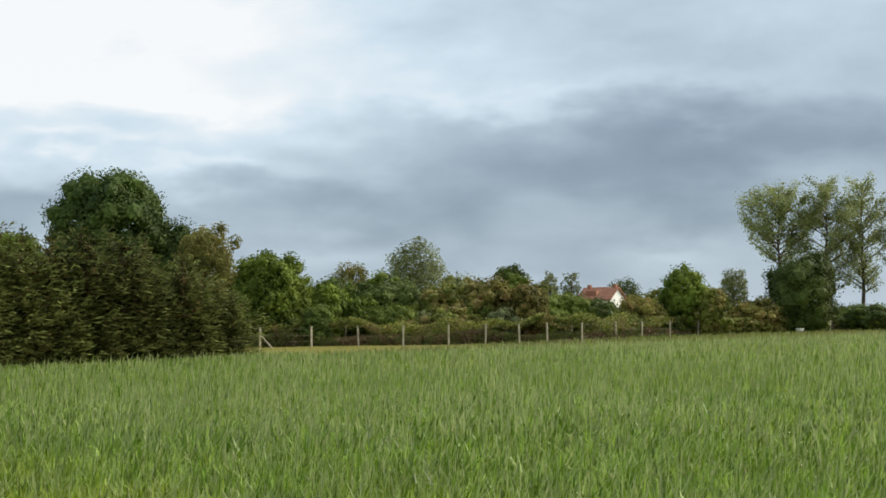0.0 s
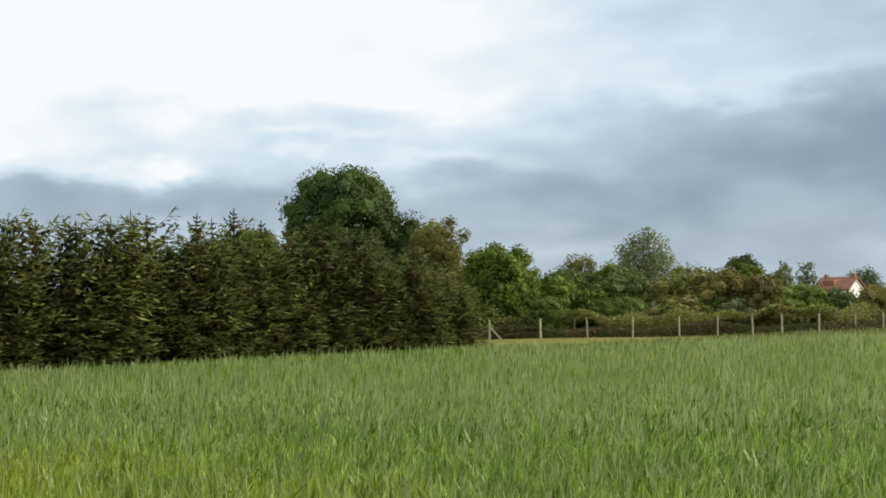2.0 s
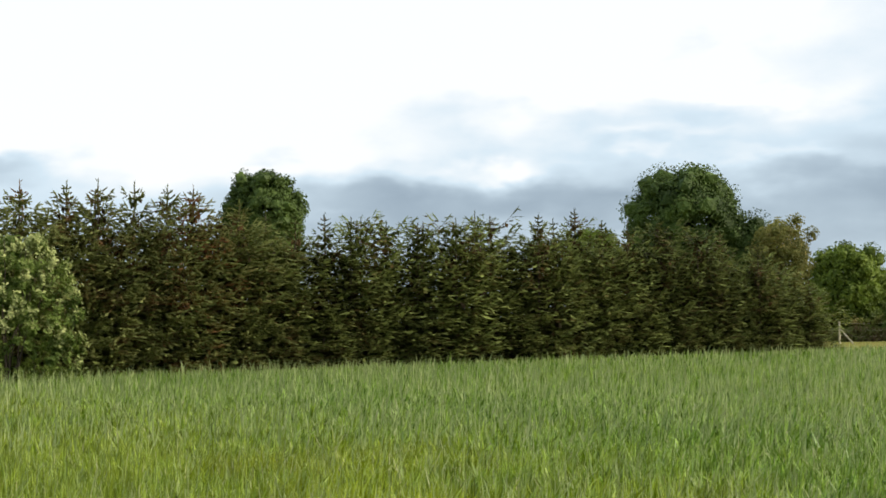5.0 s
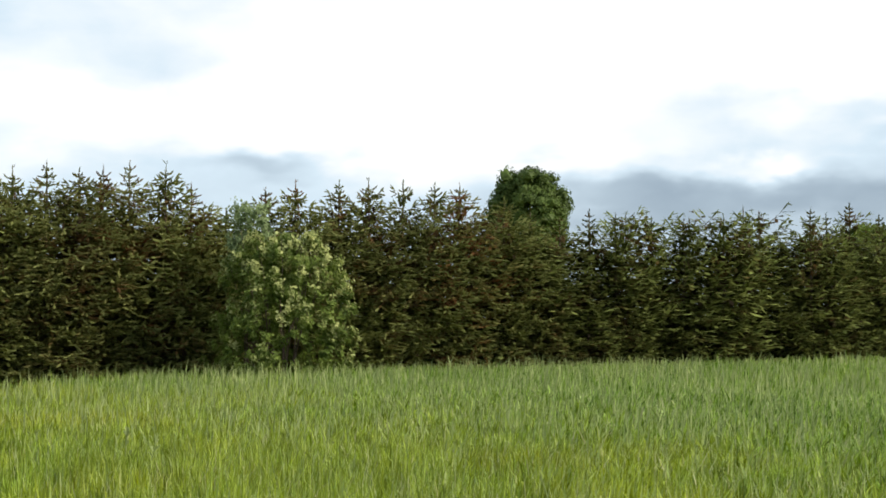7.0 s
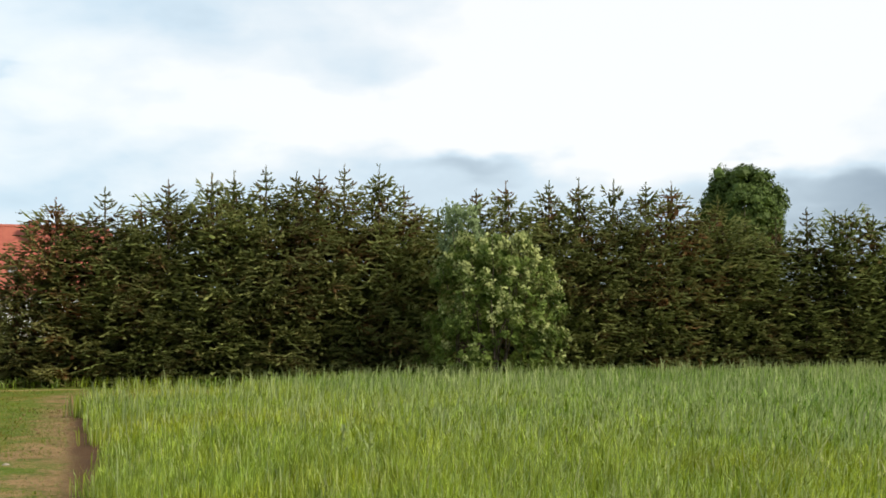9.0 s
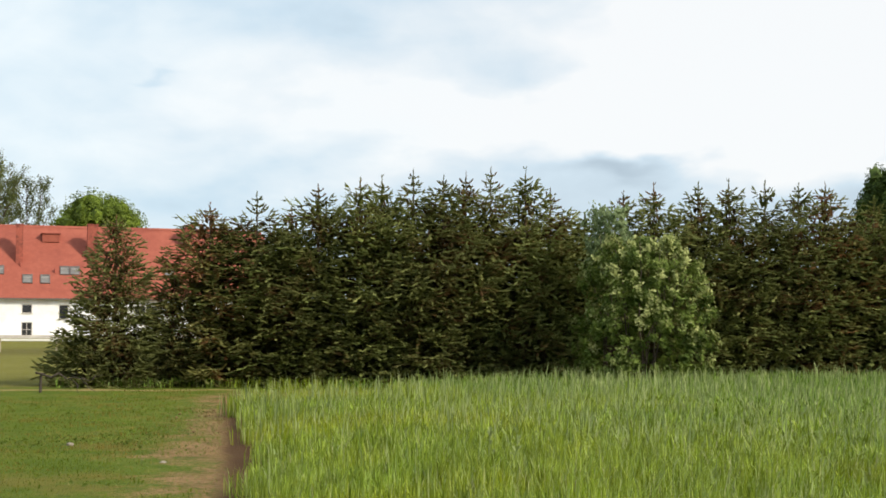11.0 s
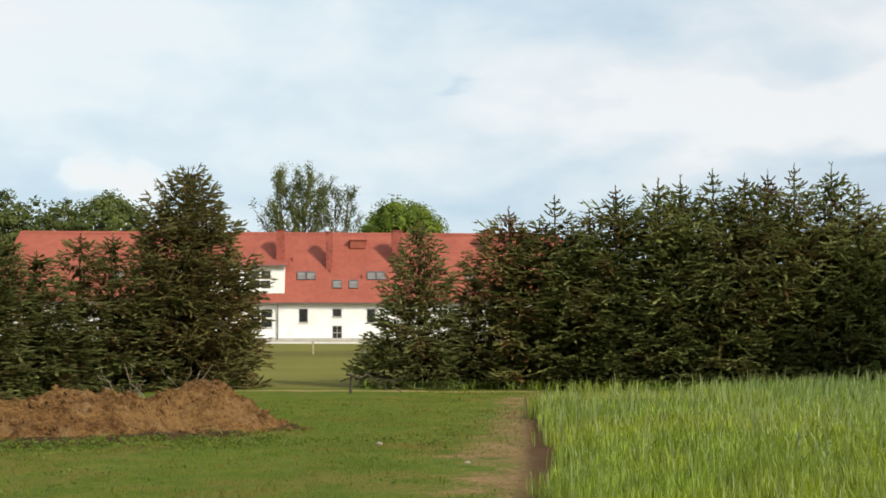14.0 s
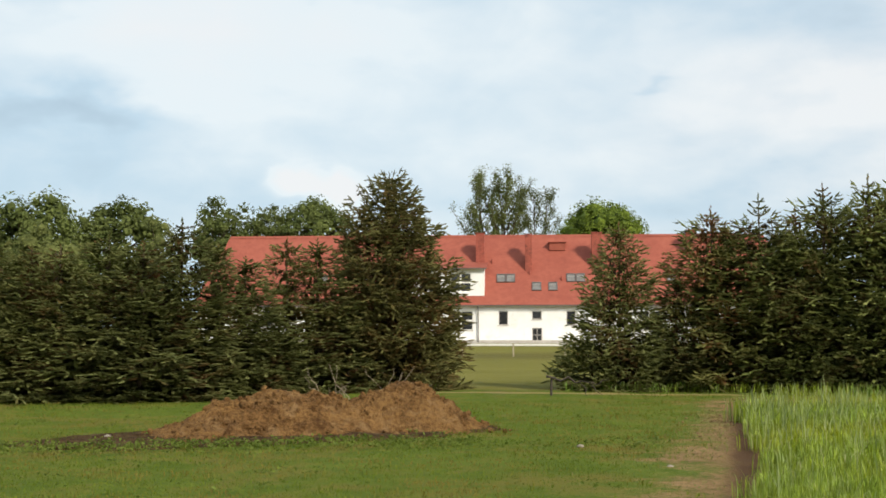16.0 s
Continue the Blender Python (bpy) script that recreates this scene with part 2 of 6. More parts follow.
def crop_material():
    """Green cereal: yellow-green thin places and blue-green lush ones, in drifts metres wide."""
    mt = bpy.data.materials.new("green_cereal")
    mt.use_nodes = True
    n = Nodes(mt.node_tree)
    geo = n.add("ShaderNodeNewGeometry").outputs
    pos, rnd = geo["Position"], geo["Random Per Island"]
    flat = n.add("ShaderNodeMapping", {"Vector": pos, "Scale": (1, 1, 0.05)}).outputs[0]
    edge = n.add("ShaderNodeVectorMath", (pos, tuple(EDGE_OUT)), operation="DOT_PRODUCT").outputs["Value"]
    drift = n.m("ADD", n.m("MULTIPLY", n.noise(flat, 0.13, 5.0, 0.6, 0.6), 0.62), n.m("MULTIPLY", n.step(edge, 2.0, 11.0), 0.22))
    by_hedge = n.m("SUBTRACT", n.add("ShaderNodeVectorMath", (pos, tuple(HEDGE_OUT)), operation="DOT_PRODUCT").outputs["Value"], HEDGE_OUT.dot(HEDGE0))
    drift = n.m("MULTIPLY_ADD", n.step(by_hedge, 11.0, 2.0), 0.28, drift)
    lush = n.step(n.m("ADD", drift, n.m("MULTIPLY", rnd, 0.16)), 0.34, 0.64)
    pick = n.m("POWER", n.m("FRACT", n.m("MULTIPLY", rnd, 37.0)), 1.5)
    pale = n.mix(pick, (0.178, 0.228, 0.034), (0.352, 0.416, 0.106))
    blue = n.mix(pick, (0.070, 0.136, 0.018), (0.315, 0.425, 0.118))
    col = n.mix(lush, pale, blue)
    ochre = n.m("MULTIPLY", n.step(n.noise(flat, 0.30, 4.0, 0.6, 0.5), 0.46, 0.62), n.step(edge, 12.0, 4.0))
    col = n.mix(n.m("MULTIPLY", ochre, 0.38), col, n.mix(pick, (0.268, 0.268, 0.026), (0.43, 0.43, 0.085)))
    tuft = n.noise(flat, 1.6, 4.0, 0.65)
    col = n.add("ShaderNodeHueSaturation", {"Color": col, "Saturation": 1.14, "Value": n.m("MULTIPLY", n.m("MULTIPLY_ADD", n.step(tuft, 0.36, 0.64), 0.50, 0.72), n.m("MULTIPLY_ADD", n.step(n.noise(flat, 11.0, 2.0, 0.5), 0.38, 0.62), 0.50, 0.79))}).outputs[0]
    # some blades paler: the sky's glint on them is put into the colour
    col = n.mix(n.m("MULTIPLY", n.step(n.m("FRACT", n.m("MULTIPLY", rnd, 91.0)), 0.84, 0.90), 0.5), col, (0.42, 0.53, 0.20))
    dry = n.step(rnd, 0.94, 0.97)
    col = n.mix(n.m("MULTIPLY", dry, 0.7), col, (0.52, 0.50, 0.28))
    p = n.add("ShaderNodeBsdfPrincipled", {"Base Color": col, "Roughness": 0.48, "Specular IOR Level": 0.35}).outputs[0]
    tr = n.add("ShaderNodeBsdfTranslucent", {"Color": col}).outputs[0]
    n.add("ShaderNodeOutputMaterial", (n.add("ShaderNodeMixShader", (0.38, p, tr)).outputs[0],))
    return mt


M_EARTH = surface("reddish_loam", (0.088, 0.042, 0.015), (0.290, 0.160, 0.058), 1.6, 14.0, 0.95, 1.0, 0.05, (0.30, 0.185, 0.086), 0.1)
M_TRACK = surface("dry_tan_soil", (0.120, 0.075, 0.032), (0.270, 0.175, 0.080), 3.0, 20.0, 0.95, 0.6, 0.02)
M_DARKSOIL = surface("dark_damp_soil", (0.046, 0.027, 0.011), (0.120, 0.070, 0.030), 3.0, 22.0, 0.95, 1.0, 0.04, (0.17, 0.115, 0.06), 0.1)
M_PLASTER = surface("white_lime_plaster", (0.79, 0.785, 0.77), (0.88, 0.88, 0.87), 0.5, 9.0, 0.85, 0.15, 0.01, (0.74, 0.72, 0.68), 0.2)
M_ROOF = surface("red_metal_roof", (0.270, 0.074, 0.050), (0.325, 0.096, 0.064), 0.35, 2.0, 0.65, 0.03, 0.005, (0.235, 0.064, 0.045), 0.18)
M_SOOT = surface("red_painted_brick", (0.22, 0.060, 0.045), (0.36, 0.100, 0.070), 0.9, 8.0, 0.85, 0.4, 0.01, (0.10, 0.040, 0.032), 0.2)
M_PLINTH = surface("grey_concrete", (0.34, 0.31, 0.27), (0.50, 0.47, 0.42), 0.8, 9.0, 0.9, 0.3)
M_GUTTER = surface("dark_zinc", (0.10, 0.09, 0.085), (0.19, 0.17, 0.16), 1.0, 12.0, 0.5, 0.1, 0.005, None, 0.5, 0, 0.5)
M_WHITE = surface("white_paint", (0.72, 0.70, 0.64), (0.84, 0.82, 0.77), 2.0, 20.0, 0.6, 0.2)
M_FRAME = surface("grey_window_frame", (0.30, 0.27, 0.25), (0.42, 0.39, 0.36), 2.0, 20.0, 0.5, 0.1)
M_POST = surface("weathered_concrete_post", (0.33, 0.28, 0.19), (0.55, 0.48, 0.34), 2.0, 14.0, 0.9, 0.4, 0.01, (0.22, 0.22, 0.14), 0.2, 0.15)
M_WIRE = surface("galvanised_wire", (0.10, 0.085, 0.07), (0.20, 0.17, 0.14), 3.0, 20.0, 0.6, 0.1)
M_TILE = surface("orange_clay_tiles", (0.24, 0.10, 0.060), (0.40, 0.19, 0.12), 0.8, 8.0, 0.8, 0.5, 0.02)
M_STONE = surface("pale_stone", (0.20, 0.165, 0.12), (0.36, 0.31, 0.24), 4.0, 30.0, 0.85, 0.4)
M_STAKE = surface("dark_damp_wood", (0.03, 0.025, 0.02), (0.09, 0.07, 0.055), 4.0, 30.0, 0.9, 0.5)


def glass_material():
    mt = bpy.data.materials.new("window_glass")
    mt.use_nodes = True
    n = Nodes(mt.node_tree)
    co = n.add("ShaderNodeTexCoord").outputs["Object"]
    col = n.mix(n.noise(co, 2.0), (0.012, 0.013, 0.014), (0.05, 0.052, 0.055))
    p = n.add("ShaderNodeBsdfPrincipled", {"Base Color": col, "Roughness": 0.06, "Specular IOR Level": 0.5})
    n.add("ShaderNodeOutputMaterial", (p.outputs[0],))
    return mt


M_GLASS = glass_material()
# grey base colour stands for the sky reflected in the roof windows
M_ROOFPANE = surface("grey_roof_glass", (0.13, 0.122, 0.115), (0.21, 0.20, 0.19), 1.5, 12.0, 0.3, 0.05, 0.002, None, 0.6)

# ---- plan of the place ----
HEDGE0, HEDGE_DIR = Vector((-30.9, 14.5, 0)), Vector((0.444, 0.896, 0))   # start by the gap, and its run
HEDGE_OUT = Vector((0.896, -0.444, 0))                                    # towards the field
EDGE_DIR, EDGE_OUT = Vector((-0.8572, 0.5150, 0)), Vector((0.5150, 0.8572, 0))  # cropped field's straight edge
EDGE_OFF = 0.33                                                           # how far it passes from the viewpoint


def hedge_at(s, off=0.0):
    return HEDGE0 + HEDGE_DIR * s + HEDGE_OUT * off


def ground_material():
    """Mown grass with worn earth along the field's edge, loam under the crop, an olive paddock beyond the hedge."""
    mt = bpy.data.materials.new("meadow_ground")
    mt.use_nodes = True
    n = Nodes(mt.node_tree)
    co = n.add("ShaderNodeTexCoord").outputs["Object"]

    def along(v, o=(0, 0, 0)):
        d = n.add("ShaderNodeVectorMath", (co, tuple(v)), operation="DOT_PRODUCT").outputs["Value"]
        return n.m("SUBTRACT", d, Vector(v).dot(Vector(o)))

    big, mid, fin = n.noise(co, 0.25, 5.0, 0.6, 0.4), n.noise(co, 1.3, 5.0, 0.65, 0.3), n.noise(co, 14.0, 5.0, 0.7)
    grass = n.mix(n.step(n.m("MULTIPLY_ADD", fin, 0.5, n.m("MULTIPLY", mid, 0.5)), 0.36, 0.64), (0.076, 0.116, 0.008), (0.130, 0.172, 0.017))
    grass = n.mix(n.m("MULTIPLY", n.step(n.m("MULTIPLY_ADD", mid, 0.5, n.m("MULTIPLY", big, 0.5)), 0.47, 0.60), 0.58), grass, (0.175, 0.128, 0.030))
    paddock = n.mix(n.step(n.m("MULTIPLY_ADD", fin, 0.4, n.m("MULTIPLY", big, 0.6)), 0.3, 0.7), (0.150, 0.144, 0.026), (0.205, 0.190, 0.042))
    earth = n.mix(n.step(n.m("MULTIPLY_ADD", fin, 0.5, n.m("MULTIPLY", mid, 0.5)), 0.35, 0.65), (0.155, 0.096, 0.040), (0.320, 0.205, 0.092))
    soil = n.mix(fin, (0.062, 0.032, 0.014), (0.135, 0.074, 0.034))
    wob = n.m("MULTIPLY_ADD", mid, 2.6, -1.3)
    off_edge = n.m("ADD", along(EDGE_OUT, EDGE_OUT * EDGE_OFF), n.m("MULTIPLY_ADD", n.m("SUBTRACT", fin, 0.5), 1.8, n.m("MULTIPLY_ADD", n.m("SUBTRACT", n.noise(co, 0.55, 3.0), 0.5), 2.4, wob)))
    off_hedge = n.m("ADD", along(HEDGE_OUT, HEDGE0), n.m("MULTIPLY", wob, 0.5))
    col = n.mix(n.step(off_hedge, 0.3, -0.6), grass, paddock)
    belt = n.m("MULTIPLY", n.m("MULTIPLY", n.step(along((-0.927, 0.375, 0)), 62.0, 74.0), n.step(along((-0.927, 0.375, 0)), 90.0, 76.0)), n.step(off_hedge, 0.0, -2.0))
    col = n.mix(n.m("MULTIPLY", belt, 0.75), col, (0.110, 0.095, 0.024))
    strip = n.m("MULTIPLY", n.m("MULTIPLY", n.step(off_hedge, 0.75, 1.0), n.step(off_hedge, 1.6, 1.3)), n.step(along(EDGE_OUT, EDGE_OUT * EDGE_OFF), 0.0, -0.5))
    col = n.mix(n.m("MULTIPLY", strip, 0.9), col, (0.32, 0.24, 0.10))
    bare = n.m("MULTIPLY", n.step(off_edge, -1.45, -0.55), n.m("MULTIPLY", n.step(along(EDGE_DIR), 33.0, 30.0), n.step(off_hedge, 0.4, 1.4)))
    tufts = n.step(n.noise(co, 3.2, 5.0, 0.7, 0.5), 0.60, 0.70)
    bare = n.m("MULTIPLY", bare, n.m("MULTIPLY_ADD", tufts, -0.75, 1.0))
    col = n.mix(bare, col, earth)
    in_field = n.m("MULTIPLY", n.step(n.m("MULTIPLY_ADD", wob, 0.15, along(EDGE_OUT, EDGE_OUT * EDGE_OFF)), -0.60, -0.32), n.m("MULTIPLY", n.step(off_hedge, 0.2, 1.0), n.m("MULTIPLY", n.step(n.m("MULTIPLY_ADD", along(EDGE_OUT), -1.5, along(EDGE_DIR)), 26.4, 25.4), n.step(along((0.0, 1.0, 0.0)), 96.0, 88.0))))
    col = n.mix(in_field, col, soil)
    nrm = n.add("ShaderNodeBump", {"Strength": 0.8, "Distance": 0.05, "Height": n.m("ADD", fin, n.noise(co, 50.0, 3.0))}).outputs[0]
    p = n.add("ShaderNodeBsdfPrincipled", {"Base Color": col, "Roughness": 0.95, "Normal": nrm, "Specular IOR Level": 0.15})
    n.add("ShaderNodeOutputMaterial", (p.outputs[0],))
    return mt


M_GROUND = ground_material()
M_CROP = crop_material()


# ---- builders ----
def mesh_from(name, verts, faces, sizes, material, smooth=False, fresh=None):
    """A mesh from arrays: vertices (n, 3), the flat list of corner indices and the corners of each face."""
    me = bpy.data.meshes.new(name)
    verts, faces, sizes = np.asarray(verts, np.float32), np.asarray(faces, np.int32).ravel(), np.asarray(sizes, np.int32)
    me.vertices.add(len(verts))
    me.vertices.foreach_set("co", verts.ravel())
    me.loops.add(len(faces))
    me.loops.foreach_set("vertex_index", faces)
    me.polygons.add(len(sizes))
    me.polygons.foreach_set("loop_start", np.concatenate(([0], np.cumsum(sizes)[:-1])).astype(np.int32))
    me.polygons.foreach_set("use_smooth", np.full(len(sizes), smooth))
    me.update(calc_edges=True)
    me.materials.append(material)
    if fresh is not None:
        me.attributes.new("fresh", "FLOAT", "FACE").data.foreach_set("value", np.asarray(fresh, np.float32))
    return me


def merge(pieces):
    """Join (verts, quads) array pairs."""
    vs, fs, n = [], [], 0
    for v, f in pieces:
        vs.append(v)
        fs.append(np.asarray(f) + n)
        n += len(v)
    return np.concatenate(vs), np.concatenate(fs)


def part(name, me, parent, label=""):
    ob = new(name, me)
    ob.parent = parent
    return tagged(ob, label)


def from_bm(name, bm, material, smooth=False):
    me = bpy.data.meshes.new(name)
    bm.to_mesh(me)
    bm.free()
    for p in me.polygons:
        p.use_smooth = smooth
    me.materials.append(material)
    return me


def thing(name, m, label, category, group="", kind=""):
    ob = new(name)
    ob.empty_display_size = 0.2
    ob.matrix_basis = m
    return tagged(ob, label, category, group, kind)


def unit(a):
    return a / np.maximum(np.linalg.norm(a, axis=-1, keepdims=True), 1e-9)


def leaves(rng, centres, outward, length, width, flutter=0.6, hang=0.0):
    """Folded four-cornered leaves at the centres, facing roughly outward."""
    n = len(centres)
    nor = unit(outward + rng.normal(0, flutter, (n, 3)))
    tan = unit(np.cross(nor, unit(rng.normal(0, 1, (n, 3)))))
    tan[:, 2] -= hang
    tan = unit(tan)
    bit = unit(np.cross(nor, tan))
    ln = (length * rng.uniform(0.6, 1.3, n))[:, None]
    wd = (width * rng.uniform(0.6, 1.3, n))[:, None]
    fold = nor * wd * 0.25
    v = np.stack([centres - tan * ln * 0.5, centres + bit * wd * 0.5 + fold, centres + tan * ln * 0.5, centres - bit * wd * 0.5 + fold], 1)
    return v.reshape(-1, 3), np.arange(n * 4).reshape(-1, 4)


def tube(points, radii, sides=6):
    """A tapered tube along a bent line."""
    pts = np.asarray(points, float)
    rad = np.asarray(radii, float)
    d = unit(np.gradient(pts, axis=0))
    ref = np.array([0.31, 0.95, 0.05])
    a = unit(np.cross(d, ref))
    b = np.cross(d, a)
    th = np.linspace(0, 2 * np.pi, sides, endpoint=False)
    ring = pts[:, None] + rad[:, None, None] * (np.cos(th)[None, :, None] * a[:, None] + np.sin(th)[None, :, None] * b[:, None])
    n = len(pts)
    i, j = np.meshgrid(np.arange(n - 1), np.arange(sides), indexing="ij")
    q = np.stack([i * sides + j, i * sides + (j + 1) % sides, (i + 1) * sides + (j + 1) % sides, (i + 1) * sides + j], -1).reshape(-1, 4)
    return ring.reshape(-1, 3), q


def bent(rng, a, b, wobble, n=6):
    t = np.linspace(0, 1, n)[:, None]
    p = np.asarray(a)[None] * (1 - t) + np.asarray(b)[None] * t
    return p + rng.normal(0, wobble, (n, 3)) * np.sin(np.pi * t)


def ball():
    bm = bmesh.new()
    bmesh.ops.create_icosphere(bm, subdivisions=1, radius=1.0)
    v, f = np.array([q.co for q in bm.verts]), np.array([[c.index for c in q.verts] for q in bm.faces])
    bm.free()
    return v, f


BALL_V, BALL_F = ball()


def broadleaf(label, at, height, width, material, seed, base=0.25, leaf=0.28, count=7000, lobes=60, clump=0.17, depth=None, group="", category="tree", lean=0.0, name="tree", trunk=None, square=2.2, ragged=0.22, inner=0.45, hang=0.0, shell=0.30, core=0.54):
    """A tree or bush: trunk and limbs, and a crown of leaf clumps on a lobed, uneven dome."""
    rng = np.random.default_rng(seed)
    ob = thing(name, Matrix.Translation(at) @ pose(0, 0, 0, 0, 0, seed * 47 % 40 - 20), label, category, group)
    half = np.array([width / 2, (depth or width) / 2, height * (1 - base) / 2])
    cr = clump * width * np.array([1.0, 1.0, min(1.0, half[2] / half[0])])
    body = np.maximum(half - cr * 0.8, half * 0.5)
    ctr = np.array([lean, 0, height * (1 + base) / 2])
    up, go = 1 - 2 * (np.arange(lobes) + 0.5) / lobes, np.arange(lobes) * 2.39996       # evenly spread, then shaken
    d = unit(np.stack([np.sqrt(1 - up * up) * np.cos(go), np.sqrt(1 - up * up) * np.sin(go), up], 1) + rng.normal(0, 0.9 / math.sqrt(lobes), (lobes, 3)))
    d = d / (np.abs(d) ** square).sum(1, keepdims=True) ** (1 / square)
    lump = np.array([noise.noise(Vector(q) * 1.5 + Vector((seed * 3.7, 0, 0))) for q in d])
    rad = (inner + (1 - inner) * rng.random(lobes) ** 0.4) * (1 + ragged * (1.6 * lump - 0.25 + rng.normal(0, 0.25, lobes)))
    kc = ctr + d * np.minimum(rad, 1.1)[:, None] * body
    kr = rng.uniform(0.7, 1.25, lobes)
    r0 = trunk or 0.022 * height
    fork = np.array([lean * 0.4, 0, height * (base + 0.25 * (1 - base))])
    woods = [tube(bent(rng, (0, 0, -0.1), fork, 0.012 * width), np.linspace(r0 * 1.25, r0 * 0.75, 6), 8)]
    lead = ctr + np.array([0, 0, half[2] * 0.55])
    woods.append(tube(bent(rng, fork, lead, 0.03 * width), np.linspace(r0 * 0.75, r0 * 0.12, 6), 6))
    for q in kc[::max(2, lobes // (14 if r0 < 0.1 else 32))]:
        t = np.clip((q[2] - fork[2]) / max(lead[2] - fork[2], 0.1) - 0.35, 0.0, 0.9)
        root = fork * (1 - t) + lead * t
        woods.append(tube(bent(rng, root, q, 0.02 * width), np.linspace(r0 * (0.42 - 0.3 * t), r0 * 0.06, 6), 5))
    pick = rng.integers(0, lobes, count)
    o = unit(rng.normal(0, 1, (count, 3))) * rng.random((count, 1)) ** shell
    cs = kc[pick] + o * cr * kr[pick][:, None]
    out = unit(o) * 0.75 + unit(d)[pick] * 0.7 + np.array([0, 0, 0.15])
    keep = cs[:, 2] > 0.05
    v, f = leaves(rng, cs[keep], out[keep], leaf, leaf * 0.72, 0.55, hang)
    faces, sizes = f.ravel(), np.full(len(f), 4)
    if core:                                    # close-grown twigs and leaves inside each clump
        jag = 1 + rng.normal(0, 0.16, (lobes, len(BALL_V), 1))
        w = kc[:, None] + BALL_V[None] * jag * (cr * core)[None, None] * kr[:, None, None]
        w[..., 2] = np.maximum(w[..., 2], 0.06)
        g = BALL_F[None] + (np.arange(lobes) * len(BALL_V))[:, None, None] + len(v)
        v = np.concatenate([v, w.reshape(-1, 3)])
        faces, sizes = np.concatenate([faces, g.ravel()]), np.concatenate([sizes, np.full(lobes * len(BALL_F), 3)])
    part("crown", mesh_from("crown", v, faces, sizes, material), ob)
    v, f = merge(woods)
    part("trunk", mesh_from("trunk", v, f, np.full(len(f), 4), M_BARK, True), ob)
    return ob


def ascending_tree(label, at, height, width, material, seed, base=0.3, leaf=0.26, limbs=44, per=26, lean=0.0, group="", trunk=0.22, steep=0.9, forks=1):
    """An open tree: a straight trunk, limbs that rise steeply and leaf tufts strung along them, with sky between."""
    rng = np.random.default_rng(seed)
    ob = thing("tree", Matrix.Translation(at) @ pose(0, 0, 0, 0, 0, seed * 31 % 360), label, "tree", group)
    woods, cs, out = [], [], []
    for k in range(forks):
        top = np.array([lean + (0 if forks == 1 else math.cos(k * 2.6) * width * 0.22), 0 if forks == 1 else math.sin(k * 2.6) * width * 0.2, height * (0.97 - 0.05 * k)])
        stem = bent(rng, (0, 0, -0.1), top, 0.012 * width, 9)
        woods.append(tube(stem, np.linspace(trunk, trunk * 0.1, 9), 7))
        for i in range(limbs // forks):
            u = base * 0.9 + (0.97 - base * 0.9) * (i + rng.random()) / (limbs // forks)
            root = np.array([np.interp(u, np.linspace(0, 1, 9), stem[:, c]) for c in range(3)])
            e = np.clip((u - base * 0.9) / (1 - base * 0.9), 0, 1)
            reach = width / 2 * (0.45 + 1.1 * e * (1 - e) * 2 if e < 0.5 else 1.0 - 0.75 * (e - 0.5) * 2) * rng.uniform(0.65, 1.1)
            a = i * 2.4 + rng.normal(0, 0.4)
            end = root + np.array([math.cos(a) * reach, math.sin(a) * reach, min(reach * steep * rng.uniform(0.7, 1.3), height * 1.01 - root[2])])
            limb = bent(rng, root, end, 0.04 * reach, 7)
            woods.append(tube(limb, np.linspace(trunk * (0.42 - 0.25 * e), 0.025, 7), 4))
            n = max(4, int(reach * 2.6))
            for t in rng.uniform(0.28, 1.04, n):
                c0 = root + (end - root) * t + rng.normal(0, 0.10 + 0.14 * reach * (1.05 - t) * 0.5, 3) * np.array([1, 1, 0.8])
                d = unit((end - root) + np.array([0, 0, reach * 0.8]) + rng.normal(0, 0.4 * reach, 3))
                o = rng.normal(0, 1, (per, 3)) * 0.24 + d * rng.uniform(-0.55, 0.75, (per, 1))
                cs.append(c0 + o)
                out.append(unit(o) * 0.7 + np.array([0.2, -0.2, 0.4]))
    cs, out = np.concatenate(cs), np.concatenate(out)
    v, f = leaves(rng, cs, out, leaf, leaf * 0.7, 0.4)
    part("crown", mesh_from("crown", v, f, np.full(len(f), 4), material), ob)
    v, f = merge(woods)
    part("trunk", mesh_from("trunk", v, f, np.full(len(f), 4), M_BARK, True), ob)
    return ob


HEDGE_FORM = ((0.0, 0.10, 0.45, 0.64, 0.77, 0.86, 0.92, 1.0), (0.88, 1.0, 0.90, 0.70, 0.43, 0.20, 0.115, 0.03))
FULL_FORM = ((0.0, 0.10, 0.45, 0.66, 0.80, 0.90, 1.0), (0.88, 1.0, 0.95, 0.84, 0.62, 0.36, 0.03))
CONE_FORM = ((0.0, 0.10, 0.40, 0.65, 0.82, 0.93, 1.0), (0.92, 1.0, 0.76, 0.47, 0.26, 0.13, 0.04))
DOME_FORM = ((0.0, 0.10, 0.30, 0.50, 0.75, 0.90, 1.0), (0.98, 1.0, 0.90, 0.76, 0.46, 0.20, 0.03))


